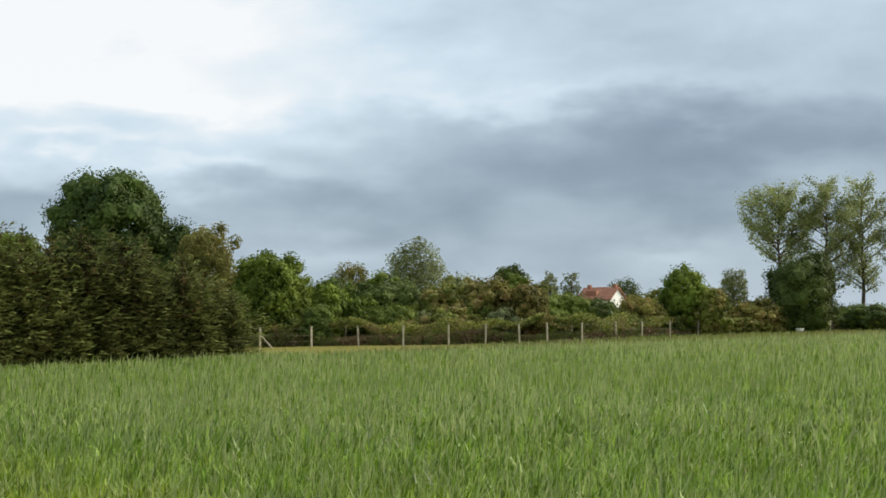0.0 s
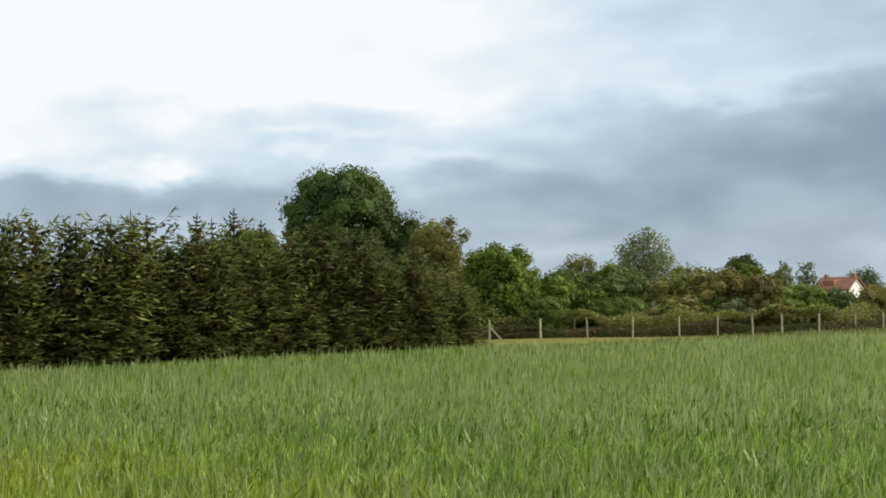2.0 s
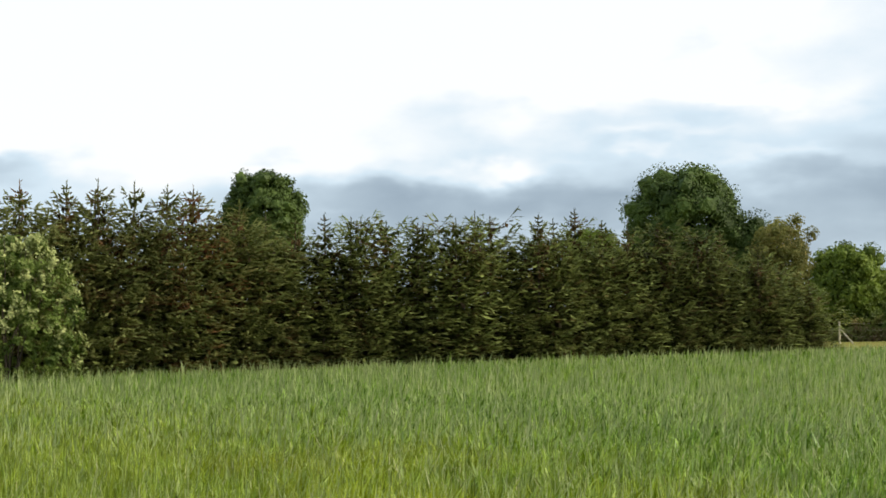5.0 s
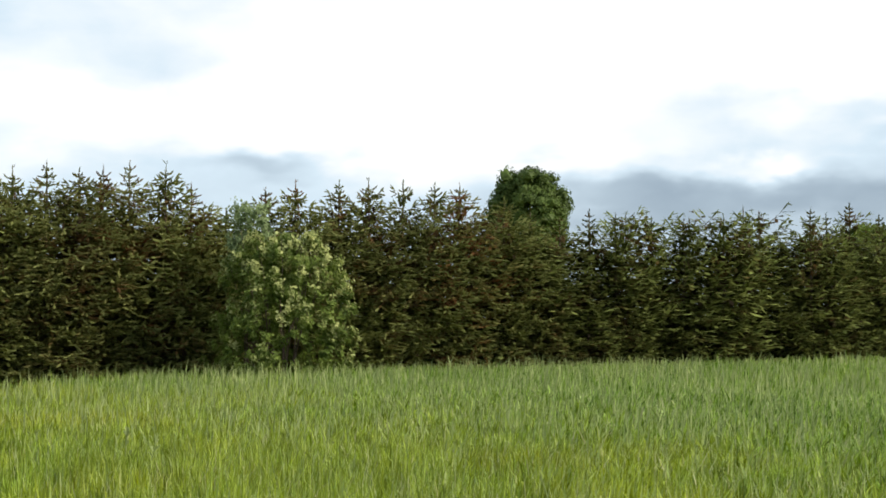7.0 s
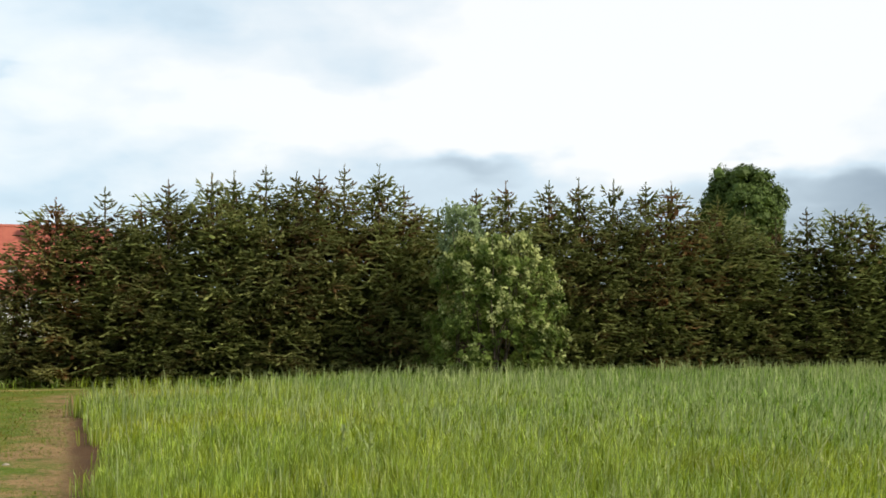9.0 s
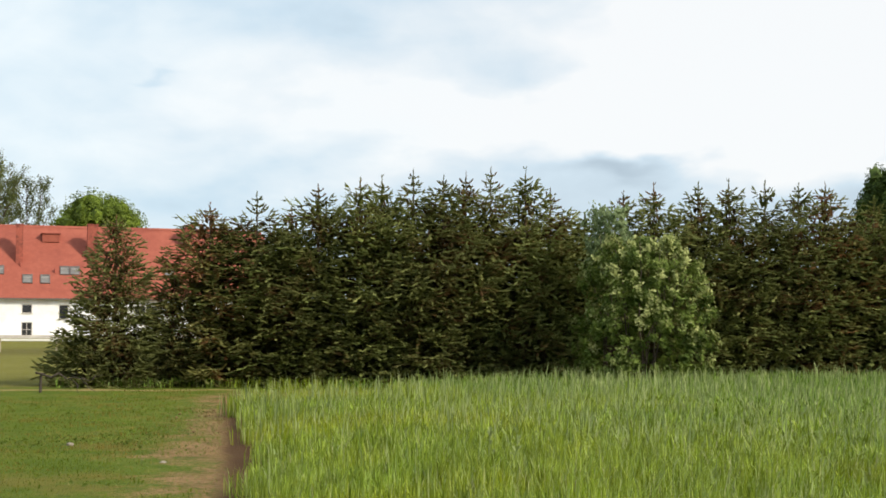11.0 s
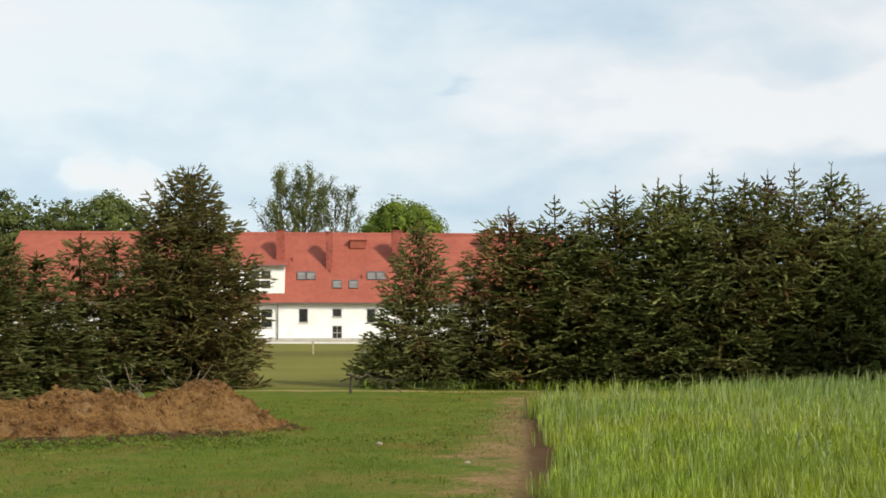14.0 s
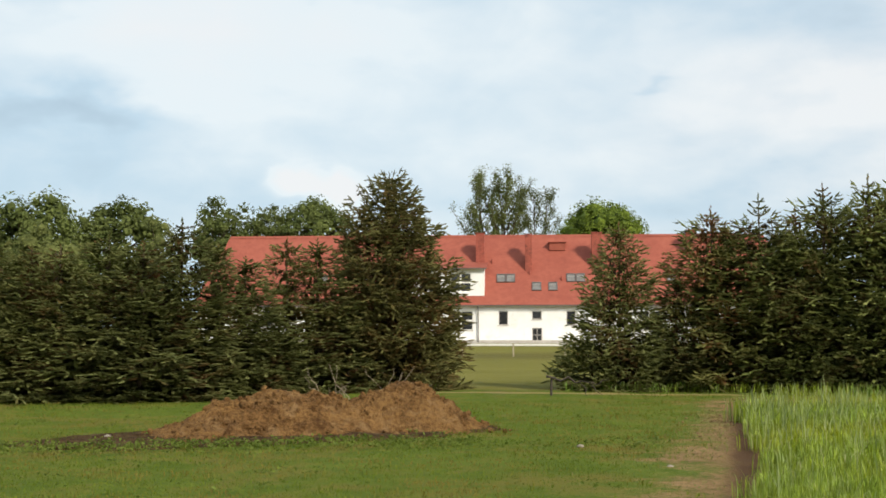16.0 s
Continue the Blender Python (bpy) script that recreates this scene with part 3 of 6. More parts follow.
def spruce_mesh(seed, height=5.5, radius=1.4, form=HEDGE_FORM, layer=0.27, crowd=1.0, closing=0.82, cross=2, toss=0.06, lift=0.0, twig=0.075, broad=1.0):
    """Crown of a young spruce: layers of flat drooping boughs with fresh tips, dark twigs hanging below, open whorls and a leader on top."""
    rng = np.random.default_rng(seed)
    woods = [tube(bent(rng, (0, 0, -0.1), (0, 0, height * 0.97), 0.02, 8), np.linspace(0.085, 0.008, 8), 6)]
    base, tip, wid, upv, young = [], [], [], [], []

    def shoots(p, q, w, u, g):
        base.append(p); tip.append(q); wid.append(np.broadcast_to(w, len(p))); upv.append(u); young.append(np.broadcast_to(g, len(p)))

    lump = rng.uniform(0, 50)
    up = np.array([0, 0, 1.0])
    z, b = 0.12, 0
    while z < height * closing:
        f = z / height
        r = radius * np.interp(f, *form)
        count = max(4, int(round(crowd * (3 + 5.5 * r / radius))))
        start = rng.uniform(0, 2 * np.pi)
        for i in range(count):
            a = start + (i + rng.uniform(-0.4, 0.4)) * 2 * np.pi / count
            zb = z + rng.normal(0, 0.05)
            bulge = 1 + 0.30 * noise.noise((math.cos(a) * 1.1 + lump, math.sin(a) * 1.1, z * 0.9))
            ln = r * rng.uniform(0.66, 1.08) * bulge + 0.06
            rise = np.interp(f, (0, 0.45, 0.8, 1.0), (-0.20, -0.06, 0.26, 0.6)) + lift * f + rng.normal(0, toss)
            d, side = np.array([np.cos(a), np.sin(a), 0.0]), np.array([-np.sin(a), np.cos(a), 0.0])
            n = max(5, int(ln / twig))
            t = np.linspace(0.14, 1.0, n)
            line = d * (t * ln)[:, None] + side * (0.10 * ln * rng.normal(0, 1) * t ** 2)[:, None] + up * (zb + rise * t * ln - 0.10 * ln * np.sin(np.pi * t) * (f < 0.6) + (0.13 + 0.25 * f) * ln * t ** 3)[:, None]
            line[:, 2] = np.maximum(line[:, 2], 0.05)
            sp = (0.09 + 0.36 * ln * np.sin(np.pi * np.clip(1.02 - t, 0, 1) ** 0.62) ** 0.8) * rng.uniform(0.65, 1.2, n)
            lit = rng.uniform(0.80, 1.08)
            links = 3 if ln > 0.6 and cross > 1 else 2
            for q in (-1.0, 1.0):                           # side branches, each a chain of two or three shoots
                k = line + rng.normal(0, 0.012, (n, 3))
                go = unit(d * 0.72 + side * q * 0.70 + up * (0.14 * t - 0.16)[:, None] + rng.normal(0, 0.10, (n, 3)))
                for c in range(links):
                    step = sp / links
                    e = k + go * (step * 1.2 + 0.03)[:, None]
                    shoots(k, e, np.clip(step * 0.60, 0.038, 0.070) * rng.uniform(0.7, 1.2, n) * broad, up + rng.normal(0, 0.24, (n, 3)), np.maximum(t, (c + 1) / links * 0.98 * (t > 0.25)) * lit)
                    k = k + go * step[:, None]
                    go = unit(go + rng.normal(0, 0.26, (n, 3)) + d * 0.12 + up * 0.06)
            shoots(line[-2:-1], line[-1:] + (d + up * (0.25 + f)) * 0.10, 0.06, side[None], 1.05)
            m = max(3, int(n * 0.55))                       # dark hanging twigs inside
            h = rng.integers(0, max(2, int(n * 0.62)), m)
            shoots(line[h], line[h] + rng.normal(0, 0.07, (m, 3)) - up * rng.uniform(0.08, 0.26, m)[:, None], 0.085 * broad, rng.normal(0, 1, (m, 3)), np.where(rng.random(m) < 0.6 - 0.5 * f, -0.5, 0.0))
            b += 1
            if b % 7 == 0 and ln > 0.5:
                k = line[:: max(1, n // 3)]
                woods.append(tube(k, np.linspace(0.018, 0.006, len(k)), 3))
        z += layer * rng.uniform(0.7, 1.3) * (1 - 0.25 * f)
    z = height * closing                                    # open whorls below the leader
    while z < height * 0.955:
        f = z / height
        for a in rng.uniform(0, 2 * np.pi) + np.arange(5) * 1.2566 + rng.normal(0, 0.25, 5):
            d, side = np.array([np.cos(a), np.sin(a), 0.0]), np.array([-np.sin(a), np.cos(a), 0.0])
            ln = radius * np.interp(f, *form) * rng.uniform(0.55, 1.05) + 0.05
            rise = rng.uniform(0.12, 0.72)
            n = max(3, int(ln / 0.07))
            t = np.linspace(0.0, 1.0, n + 1)
            line = (d * (t * ln)[:, None] + up * (z + rise * ln * t ** 1.5)[:, None])
            shoots(line[:-1], line[1:] + (line[1:] - line[:-1]) * 0.5, 0.066, rng.normal(0, 1, (n, 3)), 0.55)
            if ln > 0.14:
                for q in (-1.0, 1.0):
                    k = line[1:-1]
                    shoots(k, k + (d * 0.7 + side * q * 0.75 + up * 0.25) * np.minimum(0.17, 0.7 * ln * (1.1 - t[1:-1]))[:, None], 0.05, up + rng.normal(0, 0.3, (len(k), 3)), 0.6)
        z += rng.uniform(0.10, 0.20)
    zs = np.arange(height * (closing - 0.04), height * 0.985, 0.055)
    for w in range(2):                                      # needles round the leader
        shoots(np.stack([zs * 0, zs * 0, zs], 1), np.stack([rng.normal(0, 0.022, len(zs)), rng.normal(0, 0.022, len(zs)), zs + 0.11], 1), 0.066 - 0.034 * (zs - zs[0]) / (zs[-1] - zs[0]), rng.normal(0, 1, (len(zs), 3)), 0.6)
    base, tip, wid, upv, young = (np.concatenate(q) for q in (base, tip, wid, upv, young))
    ax = tip - base
    pieces, fresh = [], []
    for turn in range(cross):
        u = upv if turn == 0 else np.cross(unit(ax), upv)
        b = unit(np.cross(ax, u)) * (wid * (0.5 if turn == 0 else 0.36))[:, None]
        mid = base + ax * 0.55
        v = np.stack([base, mid + b - up * 0.012, tip, mid - b - up * 0.012], 1)
        g = young
        if turn:
            far = np.hypot(base[:, 0], base[:, 1]) > 0.66 * radius * np.interp(base[:, 2] / height, *form)
            v, g = v[far], g[far]
        pieces.append((v.reshape(-1, 3), np.arange(len(v) * 4).reshape(-1, 4)))
        fresh.append(g)
    return merge(pieces), merge(woods), np.concatenate(fresh)


# ---- ground ----
def make_ground():
    """One sheet, fine near the viewpoint, that runs to the horizon."""
    r = np.concatenate([np.linspace(0, 40, 60), np.linspace(42, 160, 60), np.geomspace(170, 3000, 26)])
    th = np.linspace(0, 2 * np.pi, 181)[:-1]
    v = [(0, 0, 0)]
    for q in r[1:]:
        for a in th:
            x, y = q * math.cos(a), q * math.sin(a)
            h = 0.0 if q > 300 else 0.05 * noise.noise((x * 0.12, y * 0.12, 3.0)) + 0.02 * noise.noise((x * 0.7, y * 0.7, 9.0))
            v.append((x, y, h * min(1.0, q / 6)))
    n, faces, sizes = len(th), [], []
    for j in range(n):
        faces += [0, 1 + j, 1 + (j + 1) % n]
        sizes.append(3)
    for i in range(len(r) - 2):
        for j in range(n):
            k0, k1 = 1 + i * n, 1 + (i + 1) * n
            faces += [k0 + j, k1 + j, k1 + (j + 1) % n, k0 + (j + 1) % n]
            sizes.append(4)
    ob = new("ground", mesh_from("ground", v, faces, sizes, M_GROUND, True))
    return tagged(ob, "mown meadow with a worn earth track beside the field", "ground", kind="structure")


make_ground()


def inside_field(x, y):
    """Where the cereal grows: beyond the straight edge, clear of the hedge, short of the far fence."""
    e = x * EDGE_OUT.x + y * EDGE_OUT.y - EDGE_OFF
    h = (x - HEDGE0.x) * HEDGE_OUT.x + (y - HEDGE0.y) * HEDGE_OUT.y
    far = 62 + 1.0 * x
    run = x * EDGE_DIR.x + y * EDGE_DIR.y
    lip = -0.02 + 0.10 * np.sin(run * 2.3) + 0.07 * np.sin(run * 5.7 + 1.0) + 0.05 * np.sin(run * 0.9) - 0.34 * np.clip((run - 18.5) / 5.5, 0, 1) ** 2
    lip = lip - 0.20 * (0.5 + 0.5 * np.sin(x * 91.7 + y * 57.3)) ** 3          # stray plants on the edge
    return (e > lip) & (h > 1.5) & (y < np.where(x > -6, np.maximum(far, 47), 60)) & (run < 25.8 + 0.8 * np.sin(e * 2.0) + np.maximum(0, e - 1.0) * 1.5)


def ribbons(rng, x, y, height, width, lean, z0=0.0, drift=(0.0, 0.0), droop=0.0, plain=False):
    """Upright bent blades: a quad below and a pointed one above; droop lets the tip hang over."""
    n = len(x)
    a = rng.uniform(0, 2 * np.pi, n)
    face = a + np.pi / 2 + rng.normal(0, 0.7, n)
    ln = lean * rng.uniform(0.15, 1.5, n) * height
    d = np.stack([np.cos(a) * ln + drift[0] * height, np.sin(a) * ln + drift[1] * height, np.zeros(n)], 1)
    w = np.stack([np.cos(face), np.sin(face), np.zeros(n)], 1) * (width / 2)[:, None]
    hang = droop * rng.random(n) ** 1.5
    p0 = np.stack([x, y, np.full(n, z0)], 1)
    mid = p0 + d * 0.34 + np.array([0, 0, 1.0]) * (height * (0.62 + 0.30 * hang))[:, None]
    top = p0 + d * (1 + 0.5 * hang)[:, None] + np.array([0, 0, 1.0]) * (height * (1 - 0.45 * hang))[:, None]
    if plain:                                   # far off: one pointed face each
        v = np.stack([p0 - w, p0 + w, top], 1).reshape(-1, 3)
        return v, np.arange(3 * n), np.full(n, 3)
    v = np.stack([p0 - w * 0.6, p0 + w * 0.6, mid + w, mid - w, top], 1).reshape(-1, 3)
    i = np.arange(n)[:, None] * 5
    f = np.concatenate([i + np.array([[0, 1, 2, 3]]), i + np.array([[3, 2, 4]])], 1)
    return v, f.ravel(), np.tile([4, 3], n)


def join_faces(sets):
    vs, fs, ss, n = [], [], [], 0
    for v, f, s in sets:
        vs.append(v); fs.append(np.asarray(f).ravel() + n); ss.append(s)
        n += len(v)
    return np.concatenate(vs), np.concatenate(fs), np.concatenate(ss)


def sector(rng, n, r0, r1, a0, a1):
    r = np.sqrt(rng.uniform(r0 * r0, r1 * r1, n))
    a = np.radians(rng.uniform(a0, a1, n))
    return -np.sin(a) * r, np.cos(a) * r


def make_crop():
    rng = np.random.default_rng(11)
    sets = []
    for r0, r1, per, wd in ((0.45, 7.5, 520, 0.012), (7.5, 14, 850, 0.0088), (14, 24, 430, 0.0142), (24, 40, 250, 0.0195), (40, 62, 80, 0.041), (62, 100, 30, 0.06)):
        n = int(per * math.pi * (r1 * r1 - r0 * r0) * 84 / 360)
        x, y = sector(rng, n // 4, r0, r1, -22, 62)             # tillers of four blades
        x, y = np.repeat(x, 4) + rng.normal(0, 0.035, n // 4 * 4), np.repeat(y, 4) + rng.normal(0, 0.035, n // 4 * 4)
        e = x * EDGE_OUT.x + y * EDGE_OUT.y - EDGE_OFF
        patch = np.sin(x * 0.31 + 1.3 * np.sin(y * 0.23)) * np.cos(y * 0.27 + 0.6) * 0.5 + 0.5
        lush = np.clip((e - 2.5) / 6, 0, 1) * (0.6 + 0.4 * patch)
        gap = np.sin(x * 5.1 + 1.7 * np.sin(y * 2.3)) * np.sin(y * 4.3 + 1.1 * np.sin(x * 3.7)) > 0.2
        ok = inside_field(x, y) & (rng.random(len(x)) > 0.58 * lush) & (rng.random(len(x)) > 0.28 * gap)
        x, y, patch, lush = x[ok], y[ok], patch[ok], lush[ok]
        n = len(x)
        tuft = np.sin(x * 7.3 + 2.1 * np.sin(y * 3.1)) * np.cos(y * 6.1 + 1.7 * np.sin(x * 2.7))
        lip = np.clip(np.maximum((x * EDGE_OUT.x + y * EDGE_OUT.y - EDGE_OFF) / 1.6, (x * EDGE_DIR.x + y * EDGE_DIR.y - 17) / 8), 0, 1)
        h = (0.43 + 0.09 * patch + 0.065 * tuft) * (0.60 + 0.40 * lip) * np.where(rng.random(n) < 0.72, rng.uniform(0.84, 1.05, n), rng.uniform(0.5, 1.12, n))
        sets.append(ribbons(rng, x, y, h, wd * (1.0 + 1.5 * lush) * (0.75 + 0.25 * lip) * rng.uniform(0.5, 1.5, n), 0.20 + 0.08 * lush, drift=(0.06, -0.03), droop=0.45, plain=r0 >= 24))
        if 7 < r0 < 8:                                          # thinner, closer blades where the edge is nearest
            x2, y2 = sector(rng, 36000, r0, r1, 36, 62)
            ok = inside_field(x2, y2)
            x2, y2 = x2[ok], y2[ok]
            h2 = rng.uniform(0.26, 0.42, len(x2)) * (0.74 + 0.26 * np.clip((x2 * EDGE_OUT.x + y2 * EDGE_OUT.y - EDGE_OFF) / 2.5, 0, 1))
            sets.append(ribbons(rng, x2, y2, h2, rng.uniform(0.004, 0.009, len(x2)), 0.4, droop=0.8, plain=True))
        m = rng.random(n) < (0.03 if r0 < 24 else 0.045)        # taller stalks with ears
        xs, ys = x[m], y[m]
        hs = h[m] * rng.uniform(1.05, 1.40, len(xs))
        sets.append(ribbons(rng, xs, ys, hs, np.full(len(xs), wd * 0.8), 0.10, drift=(0.05, -0.02)))
    for r0, r1, per, wd in ((0.45, 10, 330, 0.014), (10, 36, 40, 0.034)):       # the field behind and beside the viewpoint
        x, y = sector(rng, int(per * math.pi * (r1 * r1 - r0 * r0) * 100 / 360), r0, r1, -122, -22)
        ok = x * EDGE_OUT.x + y * EDGE_OUT.y - EDGE_OFF > -0.1
        x, y = x[ok], y[ok]
        sets.append(ribbons(rng, x, y, rng.uniform(0.3, 0.5, len(x)), np.full(len(x), wd), 0.45, droop=0.8, plain=True))
    v, f, s = join_faces(sets)
    tagged(new("cereal_crop", mesh_from("cereal_crop", v, f, s, M_CROP)), "knee-high green cereal crop growing in a dense field", "crop", kind="stuff")

    # pale ears standing a little above the leaves
    rng = np.random.default_rng(13)
    sets = []
    # near counts raised: their pale colour also stands for sky reflected on blades
    for r0, r1, per, wd in ((3, 14, 62, 0.0085), (14, 24, 58, 0.012), (24, 40, 24, 0.020), (40, 100, 9, 0.034)):
        x, y = sector(rng, int(per * math.pi * (r1 * r1 - r0 * r0) * 84 / 360), r0, r1, -22, 62)
        ok = inside_field(x, y) & (rng.random(len(x)) < np.clip(np.maximum((x * EDGE_OUT.x + y * EDGE_OUT.y - EDGE_OFF) / 4.0, (x * EDGE_DIR.x + y * EDGE_DIR.y - 16) / 7), 0.1, 1) * np.interp(x * EDGE_OUT.x + y * EDGE_OUT.y, (3, 8, 28, 40), (0.6, 0.9, 0.7, 1)))
        x, y = x[ok], y[ok]
        n = len(x)
        v, f, s = ribbons(rng, x, y, np.where(rng.random(n) < 0.3 * (r0 > 13), rng.uniform(0.55, 0.80, n), rng.uniform(0.38, 0.62, n)), wd * rng.uniform(0.6, 1.5, n), 0.18, drift=(0.06, -0.03), droop=0.4)
        sets.append((v, f, s))
    v, f, s = join_faces(sets)
    tagged(new("cereal_ears", mesh_from("cereal_ears", v, f, s, M_EAR)), "pale green ears rising over the cereal leaves", "crop", kind="stuff")


make_crop()


def make_lawn():
    rng = np.random.default_rng(12)
    sets = []
    for r0, r1, per, wd, a1 in ((9, 16, 420, 0.009, 93), (16, 24, 240, 0.012, 93), (24, 34, 110, 0.018, 93), (0.6, 9, 150, 0.012, 190)):
        n = int(per * math.pi * (r1 * r1 - r0 * r0) * (a1 - 57) / 360)
        x, y = sector(rng, n, r0, r1, 57, a1)
        e = x * EDGE_OUT.x + y * EDGE_OUT.y - EDGE_OFF
        h = (x - HEDGE0.x) * HEDGE_OUT.x + (y - HEDGE0.y) * HEDGE_OUT.y
        thin = np.sin(x * 1.1 + np.sin(y * 1.7) * 1.4) * np.cos(y * 0.9 + x * 0.4)
        bare = np.clip((e + 1.35 + 0.45 * thin) / 0.5, 0, 1)
        ok = (e < -0.1) & (h > 0.2) & (rng.random(n) > bare * 0.99) & (rng.random(n) < 0.72 + 0.3 * thin)
        x, y = x[ok], y[ok]
        hh = rng.uniform(0.010, 0.036, len(x))
        sets.append(ribbons(rng, x, y, hh, np.full(len(x), wd), 0.6))
    v, f, s = join_faces(sets)
    tagged(new("lawn_grass", mesh_from("lawn_grass", v, f, s, M_LAWN_BLADE)), "short uneven meadow grass with thin places", "grass", kind="stuff")
    # tussocks that stand a little higher than the mown grass, and straw on the worn track
    sets = []
    for count, a0, a1, e0, e1, r0, r1, blades, lo, hi in ((500, 57, 93, -9.0, -0.7, 11, 30, 14, 0.03, 0.075),):
        x, y = sector(rng, count, r0, r1, a0, a1)
        e = x * EDGE_OUT.x + y * EDGE_OUT.y - EDGE_OFF
        ok = (e < e1) & (((x - HEDGE0.x) * HEDGE_OUT.x + (y - HEDGE0.y) * HEDGE_OUT.y) > 1.6)
        x, y = np.repeat(x[ok], blades), np.repeat(y[ok], blades)
        x, y = x + rng.normal(0, 0.10, len(x)), y + rng.normal(0, 0.10, len(y))
        sets.append(ribbons(rng, x, y, rng.uniform(lo, hi, len(x)), rng.uniform(0.006, 0.013, len(x)), 0.6))
    v, f, s = join_faces(sets)
    tagged(new("grass_tussocks", mesh_from("grass_tussocks", v, f, s, M_LAWN_BLADE)), "small uneven tussocks in the mown meadow", "grass", kind="stuff")
    run = rng.uniform(9, 27, 2400)
    e = rng.normal(-0.85, 0.42, 2400)
    x, y = EDGE_DIR.x * run + EDGE_OUT.x * (e + EDGE_OFF), EDGE_DIR.y * run + EDGE_OUT.y * (e + EDGE_OFF)
    ok = e < -0.5
    x, y = x[ok], y[ok]
    v, f, s = ribbons(rng, x, y, rng.uniform(0.015, 0.05, len(x)), rng.uniform(0.006, 0.012, len(x)), 0.9)
    tagged(new("track_straw", mesh_from("track_straw", v, f, s, M_DRYGRASS)), "trodden straw and thin grass on the worn track", "grass", kind="stuff")
    rg = random.Random(9)
    pv, pf = BALL_V, BALL_F
    vs, fs = [], []
    for i in range(1000):
        u, e = rg.uniform(9.5, 27), rg.gauss(-0.55, 0.38)
        if e > -0.42:
            continue
        p = EDGE_DIR * u + EDGE_OUT * (e + EDGE_OFF)
        r = rg.uniform(0.006, 0.016) if rg.random() < 0.9 else rg.uniform(0.016, 0.034)
        turn = np.array(pose(0, 0, 0, rg.uniform(0, 360), rg.uniform(0, 360)).to_3x3())
        shape = pv * (1 + np.array([[rg.uniform(-0.25, 0.25)] for _ in pv])) @ turn * np.array([1.2, 1.0, 0.7]) * r
        vs.append(shape + np.array([p.x, p.y, r * 0.3]))
        fs.append(pf)
    v, f = merge(list(zip(vs, fs)))
    tagged(new("track_clods", mesh_from("track_clods", v, f, np.full(len(f), 3), M_TRACK)), "crumbled clods of earth along the worn track", "soil", kind="stuff")
    # rough grass at the foot of the hedge
    n = 14000
    sx = rng.uniform(-16, 51, n)
    off = rng.uniform(-0.8, 1.2, n)
    x = HEDGE0.x + HEDGE_DIR.x * sx + HEDGE_OUT.x * off
    y = HEDGE0.y + HEDGE_DIR.y * sx + HEDGE_OUT.y * off
    e = x * EDGE_OUT.x + y * EDGE_OUT.y - EDGE_OFF
    ok = ((e > 0.5) | (off < 0.3)) & ~((sx > -4) & (sx < -0.8))
    x, y, e = x[ok], y[ok], e[ok]
    h = rng.uniform(0.10, 0.42, len(x)) * np.where(e > 5.0, 1.0, 0.75)
    v, f, s = ribbons(rng, x, y, h, np.full(len(x), 0.022), 0.35)
    tagged(new("hedge_foot_grass", mesh_from("hedge_foot_grass", v, f, s, M_CROP)), "rough uncut grass along the foot of the hedge", "grass", kind="stuff")


make_lawn()

# ---- spruce hedge ----
SPRUCES = []
for i in range(18):
    wide = (1.50, 1.35, 1.60, 1.4, 1.55, 1.3, 1.65, 1.35, 1.95, 1.75, 1.5, 1.6, 1.4, 1.7, 1.55, 1.5, 1.7, 1.4)[i]
    if i == 8:
        got = spruce_mesh(108, 5.5, wide, DOME_FORM, 0.21, 2.0, 0.93, 2, 0.08, 0.10, 0.095, 1.1)
    elif i == 9 or i > 14:
        got = spruce_mesh(100 + i, 5.5, wide, CONE_FORM, (0.31 if i == 17 else 0.25 if i == 9 else 0.29), (1.45 if i == 17 else 1.6 if i == 9 else 1.25), 0.90, 2, 0.06, 0.0, 0.115, 1.2)
    elif i > 9:
        got = spruce_mesh(100 + i, 5.5, wide, *((FULL_FORM, 0.36, 1.0, 0.90) if i > 12 else (HEDGE_FORM, 0.34, 1.0, 0.88)), 1, 0.08, 0.10, 0.22 if i > 12 else 0.165, 2.1 if i > 12 else 1.75)
    else:
        got = spruce_mesh(100 + i, 5.5, wide, HEDGE_FORM, 0.34, 1.1, (0.88, 0.90, 0.88, 0.87, 0.89, 0.88, 0.91, 0.87)[i], 2, 0.05, 0.0, 0.115, 1.2)
    (cv, cf), (wv, wf), fresh = got
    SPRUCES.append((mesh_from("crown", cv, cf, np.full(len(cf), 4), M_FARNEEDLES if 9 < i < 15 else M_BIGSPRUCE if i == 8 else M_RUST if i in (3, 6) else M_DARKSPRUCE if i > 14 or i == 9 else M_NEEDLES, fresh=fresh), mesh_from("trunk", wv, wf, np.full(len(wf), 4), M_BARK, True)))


def spruce(at, height, kind, turn, spread=1.0, label="", group="spruce hedge"):
    k = height / 5.5
    ob = thing("spruce_tree", Matrix.Translation(at) @ pose(0, 0, 0, 0, 0, turn) @ Matrix.Diagonal((spread, spread, k, 1)), label or "dense dark green young spruce grown into the hedge row", "conifer", group)
    part("crown", SPRUCES[kind][0], ob)
    part("trunk", SPRUCES[kind][1], ob)
    return ob


